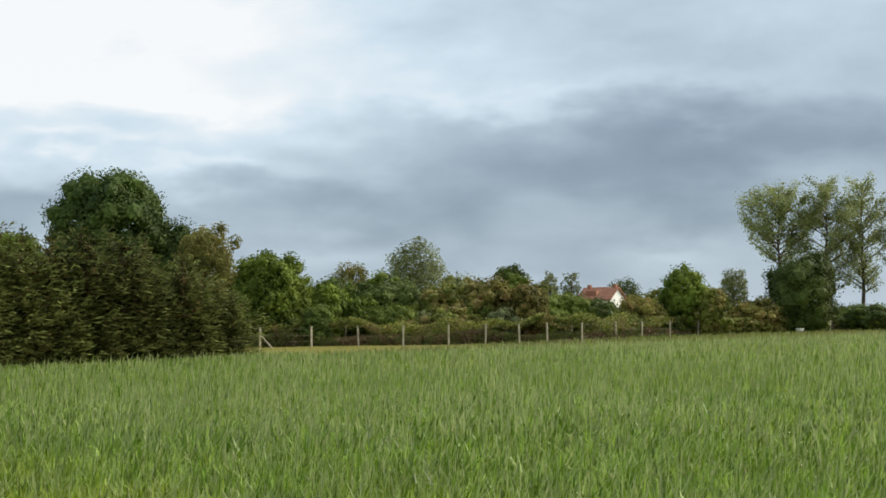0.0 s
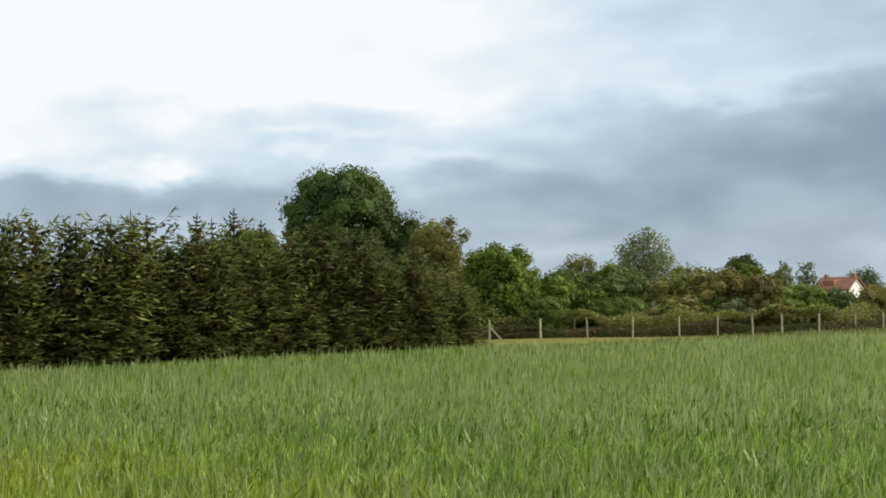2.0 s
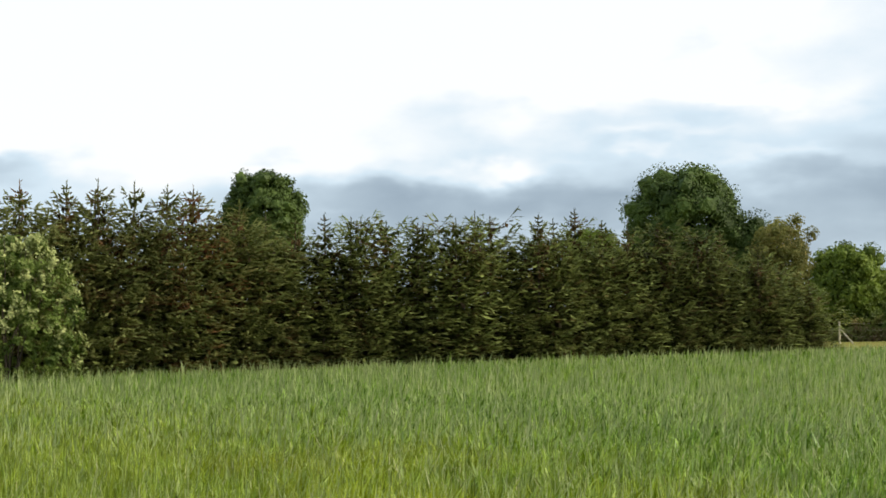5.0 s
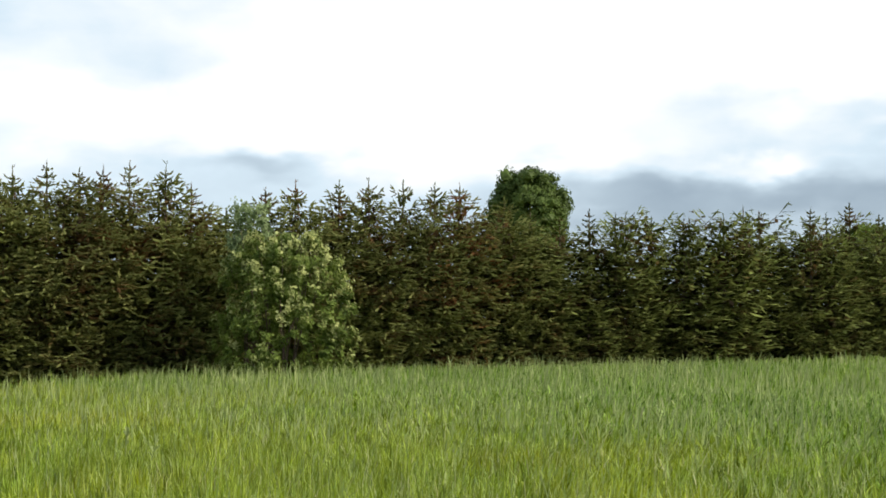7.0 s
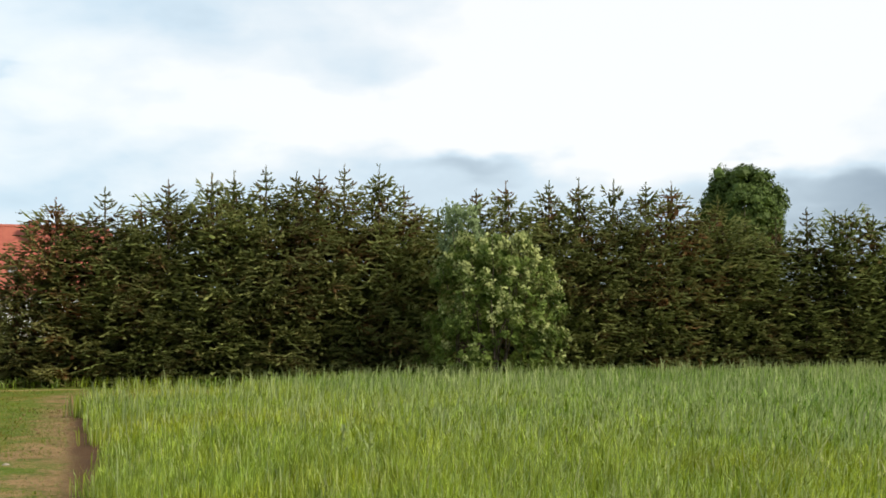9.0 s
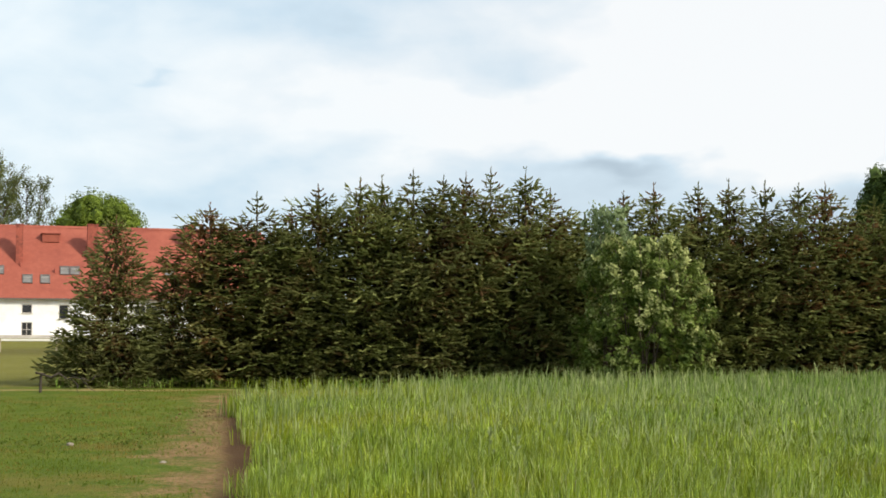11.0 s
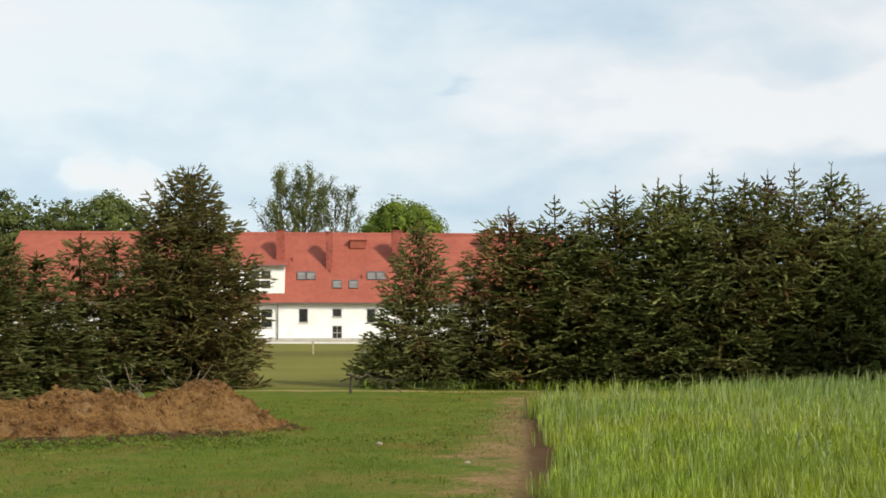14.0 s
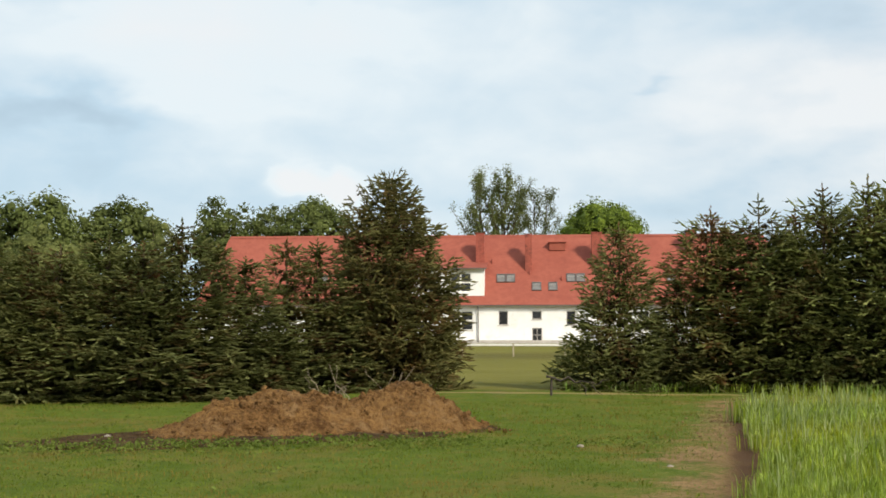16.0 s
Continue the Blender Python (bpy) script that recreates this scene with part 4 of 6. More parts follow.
# metres along the hedge and height of the trees that make its skyline
ROW = ((0.55, 4.35), (2.0, 2.9), (2.9, 4.75), (4.1, 5.05), (5.0, 4.7), (5.7, 5.3), (6.8, 5.5), (7.4, 5.6), (8.2, 5.75), (9.0, 5.6), (9.7, 5.75), (10.4, 5.9), (11.3, 5.9),
       (12.1, 5.4), (14.2, 5.35), (15.1, 5.6), (16.4, 5.65), (17.3, 5.75), (18.4, 5.75), (19.4, 5.7), (20.3, 5.75), (21.8, 5.4), (22.9, 5.15), (24.1, 5.0), (25.1, 5.15), (25.9, 5.05), (26.7, 5.15),
       (27.6, 5.0), (28.6, 4.95), (29.3, 5.05), (30.0, 5.15), (31.0, 5.45), (32.3, 5.4), (33.8, 5.5), (35.0, 5.4), (36.2, 5.8), (37.5, 5.4), (39.1, 5.4), (40.7, 5.45), (42.7, 5.25), (44.6, 5.25),
       (46.3, 5.05), (47.6, 4.7), (49.0, 4.2), (50.2, 3.4))
LEFT_ROW = ((-18.6, 4.6), (-17.4, 4.5), (-16.2, 4.3), (-15.1, 3.9), (-14.2, 3.9), (-13.0, 4.25), (-12.0, 3.95), (-10.9, 4.55), (-9.9, 3.9), (-9.1, 3.5), (-8.1, 4.0), (-7.2, 3.95))
rng = random.Random(5)
for i, (s, h) in enumerate(ROW):
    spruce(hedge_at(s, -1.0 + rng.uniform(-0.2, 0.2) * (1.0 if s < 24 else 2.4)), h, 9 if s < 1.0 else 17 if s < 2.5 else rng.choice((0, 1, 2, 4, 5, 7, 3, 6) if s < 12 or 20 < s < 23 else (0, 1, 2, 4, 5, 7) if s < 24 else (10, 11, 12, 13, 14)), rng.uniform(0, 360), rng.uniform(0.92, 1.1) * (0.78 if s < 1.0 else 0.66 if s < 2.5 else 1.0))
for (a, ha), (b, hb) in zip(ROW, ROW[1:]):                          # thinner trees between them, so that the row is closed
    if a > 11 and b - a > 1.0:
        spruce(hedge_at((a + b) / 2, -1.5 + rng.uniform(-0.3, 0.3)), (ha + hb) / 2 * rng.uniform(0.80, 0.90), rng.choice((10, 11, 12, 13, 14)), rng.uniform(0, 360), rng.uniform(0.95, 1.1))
s = 3.3
while s < 49.5:                                                     # lower trees that fill the row from behind
    top = np.interp(s, [a for a, _ in ROW], [b for _, b in ROW])
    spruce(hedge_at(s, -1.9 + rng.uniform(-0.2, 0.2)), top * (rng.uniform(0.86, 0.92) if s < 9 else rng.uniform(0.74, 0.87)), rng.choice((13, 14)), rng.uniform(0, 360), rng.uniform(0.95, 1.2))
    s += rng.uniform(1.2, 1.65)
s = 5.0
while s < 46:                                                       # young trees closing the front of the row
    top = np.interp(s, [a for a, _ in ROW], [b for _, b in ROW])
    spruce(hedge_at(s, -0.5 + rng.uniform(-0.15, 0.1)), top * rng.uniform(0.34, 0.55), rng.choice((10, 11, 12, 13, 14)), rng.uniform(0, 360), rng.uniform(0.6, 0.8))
    s += rng.uniform(1.3, 1.9)
spruce(hedge_at(13.15, -1.3), 4.7, 2, 130, 1.05)
spruce(hedge_at(12.7, -1.9), 4.9, 0, 250, 1.1)
for s, h in LEFT_ROW:
    near = float(np.interp(s, (-19, -12, -9, -7), (0.85, 0.86, 0.93, 0.98)))     # this part of the row bends towards the field
    spruce(hedge_at(s, -0.3 + rng.uniform(-0.5, 0.3)) * near, 1.65 + (h - 1.65) * near, 17 if s > -10.2 else rng.choice((15, 16, 15, 16, 9)), rng.uniform(0, 360), rng.uniform(1.05, 1.25), group="spruces beside the gap")
spruce(hedge_at(-5.4, -0.7), 5.72, 8, 40, 0.98, "tall broad dark olive-green spruce standing beside the gap", "spruces beside the gap")


# ---- pale shrub before the hedge ----
def upright_shrub(label, at, height, low, high, deep, material, seed, shoots=300, leaf=0.10, name="shrub", category="shrub", stems=11, turn=0.0, per=17, foot=0.02):
    """Many stems from one foot, carrying leafy shoots that point up and out; the young tips are palest."""
    rng = np.random.default_rng(seed)
    ob = thing(name, Matrix.Translation(at) @ pose(0, 0, 0, 0, 0, turn), label, category)
    woods, cs, out, fresh = [], [], [], []
    for i in range(stems):
        a = 2 * np.pi * i / stems + rng.normal(0, 0.2)
        q = np.array([math.cos(a) * high * 0.36, math.sin(a) * deep * 0.36, height * rng.uniform(0.72, 0.92)])
        woods.append(tube(bent(rng, (math.cos(a) * 0.12, math.sin(a) * 0.12, -0.05), q, 0.08), np.linspace(0.024, 0.008, 6), 5))
    for i in range(shoots):
        u = rng.random() ** 0.85
        a = rng.uniform(0, 2 * np.pi)
        z = height * (foot + (0.88 - foot) * u)
        lobe = 1 + 0.24 * noise.noise((math.cos(a) * 1.3 + seed, math.sin(a) * 1.3, z * 0.8))
        rad = rng.uniform(0.74, 1.0) if rng.random() < 0.66 else rng.uniform(0.25, 0.75)
        w = (low + (high - low) * u) / 2 * (1 - 0.5 * max(0.0, u - 0.8) / 0.2 * rad) * lobe
        p = np.array([math.cos(a) * w * rad, math.sin(a) * w * deep / low * rad, z])
        d = unit(np.array([math.cos(a) * 0.75, math.sin(a) * 0.75, rng.uniform(0.35, 1.5)]) + rng.normal(0, 0.25, 3))
        ln = rng.uniform(0.18, 0.36) * (0.8 + 0.3 * u)
        t = np.sort(rng.random(per))
        c = p + d * ((t - 0.45) * ln)[:, None] + rng.normal(0, 0.055, (per, 3))
        cs.append(c)
        out.append(np.tile(d * 0.4 + np.array([math.cos(a), math.sin(a), 0.5]), (per, 1)) + rng.normal(0, 0.35, (per, 3)))
        # paler towards tips and top; the dark inside is shade put into the colour
        fresh.append(t * 0.25 + 0.12 + u * 0.50 + 0.75 * (rad - 0.75) + rng.normal(0, 0.22))
        if i % 4 == 0:
            woods.append(tube([p - d * ln * 0.6, p, p + d * ln * 0.45], [0.010, 0.007, 0.003], 3))
    cs, out, fresh = np.concatenate(cs), np.concatenate(out), np.concatenate(fresh)
    ok = cs[:, 2] > 0.04
    v, f = leaves(rng, cs[ok], out[ok], leaf, leaf * 0.6, 0.45)
    part("crown", mesh_from("crown", v, f, np.full(len(f), 4), material, fresh=fresh[ok]), ob)
    v, f = merge(woods)
    part("trunk", mesh_from("trunk", v, f, np.full(len(f), 4), M_BARK, True), ob)
    return ob


upright_shrub("broad pale green willow shrub with silvery young leaves", bearing(41.95, 34.2), 4.25, 3.85, 3.0, 2.6, M_SHRUB, 21, 500, 0.125, turn=41.75, per=30)
upright_shrub("slim silvery sapling between the hedge spruces", bearing(43.35, 35.0), 5.2, 1.0, 1.35, 1.0, M_SAPLING, 22, 110, 0.12, "sapling", "sapling", 4, 43.0, 20, 0.55)


# ---- heap of earth ----
def make_mound():
    a, b = Vector((-20.35, 1.9, 0)), Vector((-21.3, 7.75, 0))
    run = (b - a).normalized()
    ang = math.degrees(math.atan2(run.y, run.x))
    ob = thing("earth_mound", Matrix.Translation((a + b) / 2) @ pose(0, 0, 0, 0, 0, ang), "freshly dug heap of reddish loam dumped on the grass", "earth heap")
    nx, ny = 260, 110
    lx, ly = 6.6, 3.2
    v = []
    for j in range(ny + 1):
        for i in range(nx + 1):
            x, y = (i / nx - 0.5) * lx, (j / ny - 0.5) * ly
            w = 1.12 + 0.25 * noise.noise((x * 0.9, 0, 4.0))
            ridge = 0.47 + 0.32 * math.exp(-((x - 1.75) / 0.75) ** 2) + 0.25 * math.exp(-((x + 0.45) / 0.9) ** 2) - 0.24 * max(0, -x - 1.5)
            ends = min(1, max(0, ((2.9 if x > 0 else 2.6) - abs(x)) / 0.9))
            t = max(0.0, 1 - (abs(y) / w) ** 1.45) * max(0, ridge) * ends ** 0.7
            h = t
            if t > 0.01:
                p = Vector((x, y, 0))
                h += min(1, t * 6) * (0.10 * noise.fractal(p * 2.2, 0.8, 2.1, 4) + 0.045 * noise.turbulence(p * 7, 3, False))
            v.append((x, y, max(h, 0) * 0.94 - 0.02))
    q = [(j * (nx + 1) + i, j * (nx + 1) + i + 1, (j + 1) * (nx + 1) + i + 1, (j + 1) * (nx + 1) + i) for j in range(ny) for i in range(nx)]
    q = [f for f in q if max(v[c][2] for c in f) > -0.015]
    part("soil_body", mesh_from("soil_body", v, q, np.full(len(q), 4), M_EARTH), ob)
    rg = random.Random(3)
    bm = bmesh.new()
    for i in range(420):
        x, y = rg.uniform(-2.7, 2.9), rg.gauss(-0.5, 0.55)
        i0, j0 = int((x / lx + 0.5) * nx), int((y / ly + 0.5) * ny)
        if not (0 <= i0 <= nx and 0 <= j0 <= ny):
            continue
        z = max(v[j0 * (nx + 1) + i0][2], 0.0)
        r = rg.uniform(0.02, 0.06) if rg.random() < 0.85 else rg.uniform(0.06, 0.08)
        got = bmesh.ops.create_icosphere(bm, subdivisions=1, radius=r, matrix=pose(x, y, z + r * 0.25, rg.uniform(0, 180), rg.uniform(0, 180)) @ Matrix.Diagonal((1, rg.uniform(0.6, 1), rg.uniform(0.5, 0.9), 1)))
        for w in got["verts"]:
            w.co += Vector((rg.uniform(-1, 1), rg.uniform(-1, 1), rg.uniform(-1, 1))) * r * 0.22
    tagged(part("clod_scatter", from_bm("clod_scatter", bm, M_EARTH), ob), kind="stuff")
    # dark damp skirt of soil spread round the foot
    vs, n = [(0, 0, 0.03)], 96
    for kx in (0.35, 0.7, 0.9, 1.0):
        for i in range(n):
            t = 2 * math.pi * i / n
            wob = 1 + 0.16 * noise.noise((math.cos(t) * 3, math.sin(t) * 3, 1.0)) + 0.10 * noise.noise((math.cos(t) * 11, math.sin(t) * 11, 5.0))
            x, y = math.cos(t) * 4.0 * wob - 0.75, math.sin(t) * 1.62 * wob - 0.22
            vs.append((x * kx, y * kx, 0.045 * (1 - kx) + 0.045 * noise.noise((x * kx * 3, y * kx * 3, 2.0)) + (0.02 if kx < 0.95 else -0.03)))
    fs, ss = [], []
    for i in range(n):
        fs += [0, 1 + i, 1 + (i + 1) % n]
        ss.append(3)
    for k0 in range(3):
        for i in range(n):
            c, d = 1 + k0 * n, 1 + (k0 + 1) * n
            fs += [c + i, d + i, d + (i + 1) % n, c + (i + 1) % n]
            ss.append(4)
    part("soil_skirt", mesh_from("soil_skirt", vs, fs, ss, M_DARKSOIL, True), ob, "dark damp soil round the foot of the heap")


make_mound()


# ---- solid shapes ----
def box(bm, x0, x1, y0, y1, z0, z1, m=None, bevel=0.0):
    got = bmesh.ops.create_cube(bm, size=1.0, matrix=(m or Matrix()) @ Matrix.Translation(((x0 + x1) / 2, (y0 + y1) / 2, (z0 + z1) / 2)) @ Matrix.Diagonal((x1 - x0, y1 - y0, z1 - z0, 1)))
    if bevel:
        es = list({e for w in got["verts"] for e in w.link_edges})
        bmesh.ops.bevel(bm, geom=es, offset=bevel, segments=1, affect="EDGES")


def boxes(name, material, *dims, bevel=0.0):
    bm = bmesh.new()
    for d in dims:
        box(bm, *d, bevel=bevel)
    return from_bm(name, bm, material)


def prism(name, material, outline, x0, x1):
    """An outline in y and z drawn out along x."""
    n = len(outline)
    v = [(x0, y, z) for y, z in outline] + [(x1, y, z) for y, z in outline]
    f, s = [], []
    for i in range(n):
        f += [i, (i + 1) % n, n + (i + 1) % n, n + i]
        s.append(4)
    f += list(range(n))[::-1] + list(range(n, 2 * n))
    s += [n, n]
    return mesh_from(name, v, f, s, material)


# ---- long white house with a red roof ----
# its own axes: x along the front (to the right as seen from the field), y into the house, z up
HOUSE_AT = bearing(68.0, 130.0)
HOUSE_TURN = 68.0
X0, X1, EAVES, RIDGE, DEEP = -31.5, 27.0, 4.05, 10.78, 13.4
SLOPE = (RIDGE - EAVES) / (DEEP / 2)


def roof_y(z):
    return (z - EAVES) / SLOPE


def make_window(house, x0, x1, z0, z1, cols, rows, y=0.0, frame_mat=None, bar=0.07, sill=True, name="window"):
    """A window set back in the wall's opening: frame, bars, panes and sill."""
    fm = frame_mat or M_FRAME
    e = 0.07
    win = part(name, boxes(name, fm, (x0, x0 + e, y + 0.06, y + 0.14, z0, z1), (x1 - e, x1, y + 0.06, y + 0.14, z0, z1), (x0 + e, x1 - e, y + 0.06, y + 0.14, z0, z0 + e), (x0 + e, x1 - e, y + 0.06, y + 0.14, z1 - e, z1)), house)
    w, h = (x1 - x0 - 2 * e - bar * (cols - 1)) / cols, (z1 - z0 - 2 * e - bar * (rows - 1)) / rows
    bars = [(x0 + e + i * (w + bar) - bar, x0 + e + i * (w + bar), y + 0.07, y + 0.13, z0 + e, z1 - e) for i in range(1, cols)]
    bars += [(x0 + e, x1 - e, y + 0.075, y + 0.125, z0 + e + j * (h + bar) - bar, z0 + e + j * (h + bar)) for j in range(1, rows)]
    if bars:
        part("glazing_bar", boxes("glazing_bar", fm, *bars), win)
    for i in range(cols):
        for j in range(rows):
            a, b = x0 + e + i * (w + bar), z0 + e + j * (h + bar)
            part("pane", boxes("pane", M_GLASS, (a, a + w, y + 0.095, y + 0.105, b, b + h)), win)
    if sill:
        part("sill", boxes("sill", M_PLINTH, (x0 - 0.06, x1 + 0.06, y - 0.08, y + 0.055, z0 - 0.06, z0 - 0.003)), win)


def wall_with_holes(name, material, x0, x1, z0, z1, y0, y1, holes):
    """A thick wall in one piece, with rectangular openings through it."""
    xs = sorted({x0, x1, *[h[0] for h in holes], *[h[1] for h in holes]})
    zs = sorted({z0, z1, *[h[2] for h in holes], *[h[3] for h in holes]})
    nx, nz = len(xs), len(zs)
    solid = {(i, j): not any(h[0] <= xs[i] < h[1] and h[2] <= zs[j] < h[3] for h in holes) for i in range(nx - 1) for j in range(nz - 1)}
    v = [(x, y, z) for y in (y0, y1) for z in zs for x in xs]
    f = []
    for (i, j), full in solid.items():
        if not full:
            continue
        a, b, c, d = j * nx + i, j * nx + i + 1, (j + 1) * nx + i + 1, (j + 1) * nx + i
        k0 = nx * nz
        f += [(a, b, c, d), (d + k0, c + k0, b + k0, a + k0)]
        for (di, dj), (p, q) in (((0, -1), (a, b)), ((1, 0), (b, c)), ((0, 1), (c, d)), ((-1, 0), (d, a))):
            if not solid.get((i + di, j + dj), False):
                f.append((q, p, p + k0, q + k0))
    return mesh_from(name, v, f, np.full(len(f), 4), material)


def make_house():
    house = thing("long_house", Matrix.Translation(HOUSE_AT) @ pose(0, 0, 0, 0, 0, HOUSE_TURN), "long white plastered house with a tall red roof", "house")
    front = [(-7.05, -4.75, 1.25, 3.08, 2, 2), (-2.28, -1.40, 1.75, 3.08, 1, 1), (0.92, 1.82, 2.30, 3.08, 1, 1), (0.92, 1.86, 0.10, 1.46, 2, 2), (4.20, 5.05, 1.75, 3.08, 1, 1),
             (7.6, 8.5, 1.75, 3.08, 1, 1), (11.0, 13.2, 1.25, 3.08, 2, 2), (16.5, 17.4, 1.75, 3.08, 1, 1), (20.5, 22.7, 1.25, 3.08, 2, 2),
             (-11.0, -8.8, 1.25, 3.08, 2, 2), (-15.5, -14.6, 1.75, 3.08, 1, 1), (-20.0, -17.8, 1.25, 3.08, 2, 2), (-25.0, -24.1, 1.75, 3.08, 1, 1)]
    part("wall", wall_with_holes("wall", M_PLASTER, X0, X1, 0, EAVES, 0, 0.4, [w[:4] for w in front]), house)
    part("wall", boxes("wall", M_PLASTER, (X0, X1, DEEP - 0.4, DEEP, 0, EAVES)), house)
    part("wall", boxes("wall", M_PLASTER, (X0, X0 + 0.4, 0.4, DEEP - 0.4, 0, EAVES)), house)
    part("wall", boxes("wall", M_PLASTER, (X1 - 0.4, X1, 0.4, DEEP - 0.4, 0, EAVES)), house)
    part("floor", boxes("floor", M_DARKSOIL, (X0 + 0.4, X1 - 0.4, 0.4, DEEP - 0.4, 0.0, 0.1)), house)
    part("plinth", boxes("plinth", M_PLINTH, (X0 - 0.05, X1 + 0.05, -0.10, -0.004, -0.1, 0.28)), house, "grey concrete plinth")
    part("terrace", boxes("terrace", M_PLINTH, (X0 - 0.5, X1 + 0.5, -1.9, -0.11, -0.1, 0.09), bevel=0.02), house, "pale concrete apron")
    for x0, x1, z0, z1, c, r in front:
        make_window(house, x0, x1, z0, z1, c, r, 0.0, M_WHITE if c == 2 and z0 > 1 else None, 0.16 if c == 2 and z0 > 1 else 0.07)
    # hipped roof: four slopes, 12 cm thick
    o, hip, hip0 = 0.36, 3.0, 1.7
    ez = EAVES - o * SLOPE
    top, low = [], []
    for z in (0.0, -0.12):
        ring = [(X0 - o, -o, ez + z), (X1 + o, -o, ez + z), (X1 + o, DEEP + o, ez + z), (X0 - o, DEEP + o, ez + z), (X0 + hip0, DEEP / 2, RIDGE + z), (X1 - hip, DEEP / 2, RIDGE + z)]
        top += ring
    f = [0, 1, 5, 4, 1, 2, 5, 2, 3, 4, 5, 3, 0, 4]
    s = [4, 3, 4, 3]
    f += [i + 6 for i in (4, 5, 1, 0, 5, 2, 1, 5, 4, 3, 2, 4, 0, 3)]
    s += [4, 3, 4, 3]
    for a, b in ((0, 1), (1, 2), (2, 3), (3, 0)):
        f += [a, a + 6, b + 6, b]
        s.append(4)
    roof = part("roof", mesh_from("roof", top, f, s, M_ROOF), house, "red sheet-metal roof")
    tilt = math.degrees(math.atan(SLOPE))
    part("ridge_cap", prism("ridge_cap", M_ROOF, ((DEEP / 2 - 0.22, RIDGE - 0.16), (DEEP / 2, RIDGE + 0.07), (DEEP / 2 + 0.22, RIDGE - 0.16)), X0 + hip0, X1 - hip), roof)
    part("gutter", prism("gutter", M_GUTTER, ((-o - 0.15, ez - 0.03), (-o - 0.15, ez - 0.14), (-o - 0.01, ez - 0.14), (-o - 0.01, ez - 0.125)), X0 - o, X1 + o), house, "dark zinc gutter")
    for x in (-4.25, -22.0, 14.5):
        v, q = tube([(x, -o - 0.06, ez - 0.15), (x, -0.25, ez - 0.45), (x, -0.16, ez - 0.9), (x, -0.16, 0.1)], [0.055] * 4, 8)
        part("drainpipe", mesh_from("drainpipe", v, q, np.full(len(q), 4), M_GUTTER, True), house)
    # roof windows
    lean = pose(0, 0, 0, tilt)
    for x0, x1, zc in ((-2.50, -1.62, 6.28), (-1.58, -0.70, 6.28), (0.93, 1.84, 5.45), (2.52, 3.40, 5.45), (4.30, 5.18, 6.30), (5.22, 6.10, 6.30), (14.0, 14.9, 6.2), (-16.0, -15.1, 6.2), (-20.0, -19.1, 6.2)):
        m = Matrix.Translation(((x0 + x1) / 2, roof_y(zc), zc)) @ lean
        w, h = (x1 - x0) / 2, 0.58
        bm = bmesh.new()
        for d in ((-w, -w + 0.09, -h, h, 0, 0.10), (w - 0.09, w, -h, h, 0, 0.10), (-w + 0.09, w - 0.09, -h, -h + 0.09, 0, 0.10), (-w + 0.09, w - 0.09, h - 0.09, h, 0, 0.10)):
            box(bm, *d, m)
        win = part("roof_window", from_bm("roof_window", bm, M_GUTTER), house)
        bm = bmesh.new()
        box(bm, -w + 0.09, w - 0.09, -h + 0.09, h - 0.09, 0.03, 0.05, m)
        part("pane", from_bm("pane", bm, M_ROOFPANE), win)
        bm = bmesh.new()
        box(bm, -w + 0.09, w - 0.09, 0.12, 0.17, 0.055, 0.085, m)
        part("glazing_bar", from_bm("glazing_bar", bm, M_FRAME), win)
    # chimneys through the front slope, with caps
    for x, wd, z0, z1 in ((-4.15, 0.85, 7.6, 10.75), (0.62, 0.66, 7.0, 10.6), (7.3, 1.0, 7.3, 10.75), (16.6, 0.9, 8.4, 11.0)):
        y0 = roof_y(z0)
        c = part("chimney", boxes("chimney", M_SOOT, (x - wd / 2, x + wd / 2, y0, y0 + 1.0, z0 - 0.4, z1), bevel=0.02), house, "red painted brick chimney")
        part("cap", boxes("cap", M_SOOT, (x - wd / 2 - 0.05, x + wd / 2 + 0.05, y0 - 0.05, y0 + 1.05, z1 + 0.002, z1 + 0.10), bevel=0.01), c)
    # low roof hatch
    z = 9.6
    hatch = part("roof_hatch", boxes("roof_hatch", M_ROOF, (2.7, 4.3, roof_y(9.0), roof_y(9.9), 9.15, 9.95), bevel=0.02), house, "low red roof hatch")
    part("hatch_lid", boxes("hatch_lid", M_SOOT, (2.6, 4.4, roof_y(9.0) - 0.12, roof_y(10.0), 9.953, 10.03)), hatch)
    for x, z in ((3.85, 6.15), (-2.95, 7.9), (0.75, 6.75)):
        v, q = tube([(x, roof_y(z) - 0.05, z - 0.1), (x, roof_y(z) - 0.05, z + 0.35), (x, roof_y(z) - 0.05, z + 0.36)], [0.09, 0.09, 0.02], 8)
        part("vent_pipe", mesh_from("vent_pipe", v, q, np.full(len(q), 4), M_SOOT, True), house)
    # wide dormer with a lean-to roof
    dx0, dx1, dz0, dz1 = -13.5, -3.65, 4.55, 7.15
    dy = roof_y(dz0) - 0.05
    holes = [(-6.95, -4.95, 4.95, 6.75), (-10.0, -8.0, 4.95, 6.75), (-12.9, -10.9, 4.95, 6.75)]
    dormer = part("dormer", wall_with_holes("dormer", M_PLASTER, dx0, dx1, dz0, dz1, dy, dy + 0.25, holes), house, "white plastered dormer")
    for x in (dx0, dx1 - 0.2):
        part("dormer_cheek", prism("dormer_cheek", M_PLASTER, ((dy + 0.25, dz0), (roof_y(dz1) + 0.2, dz1), (dy + 0.25, dz1)), x, x + 0.2), dormer)
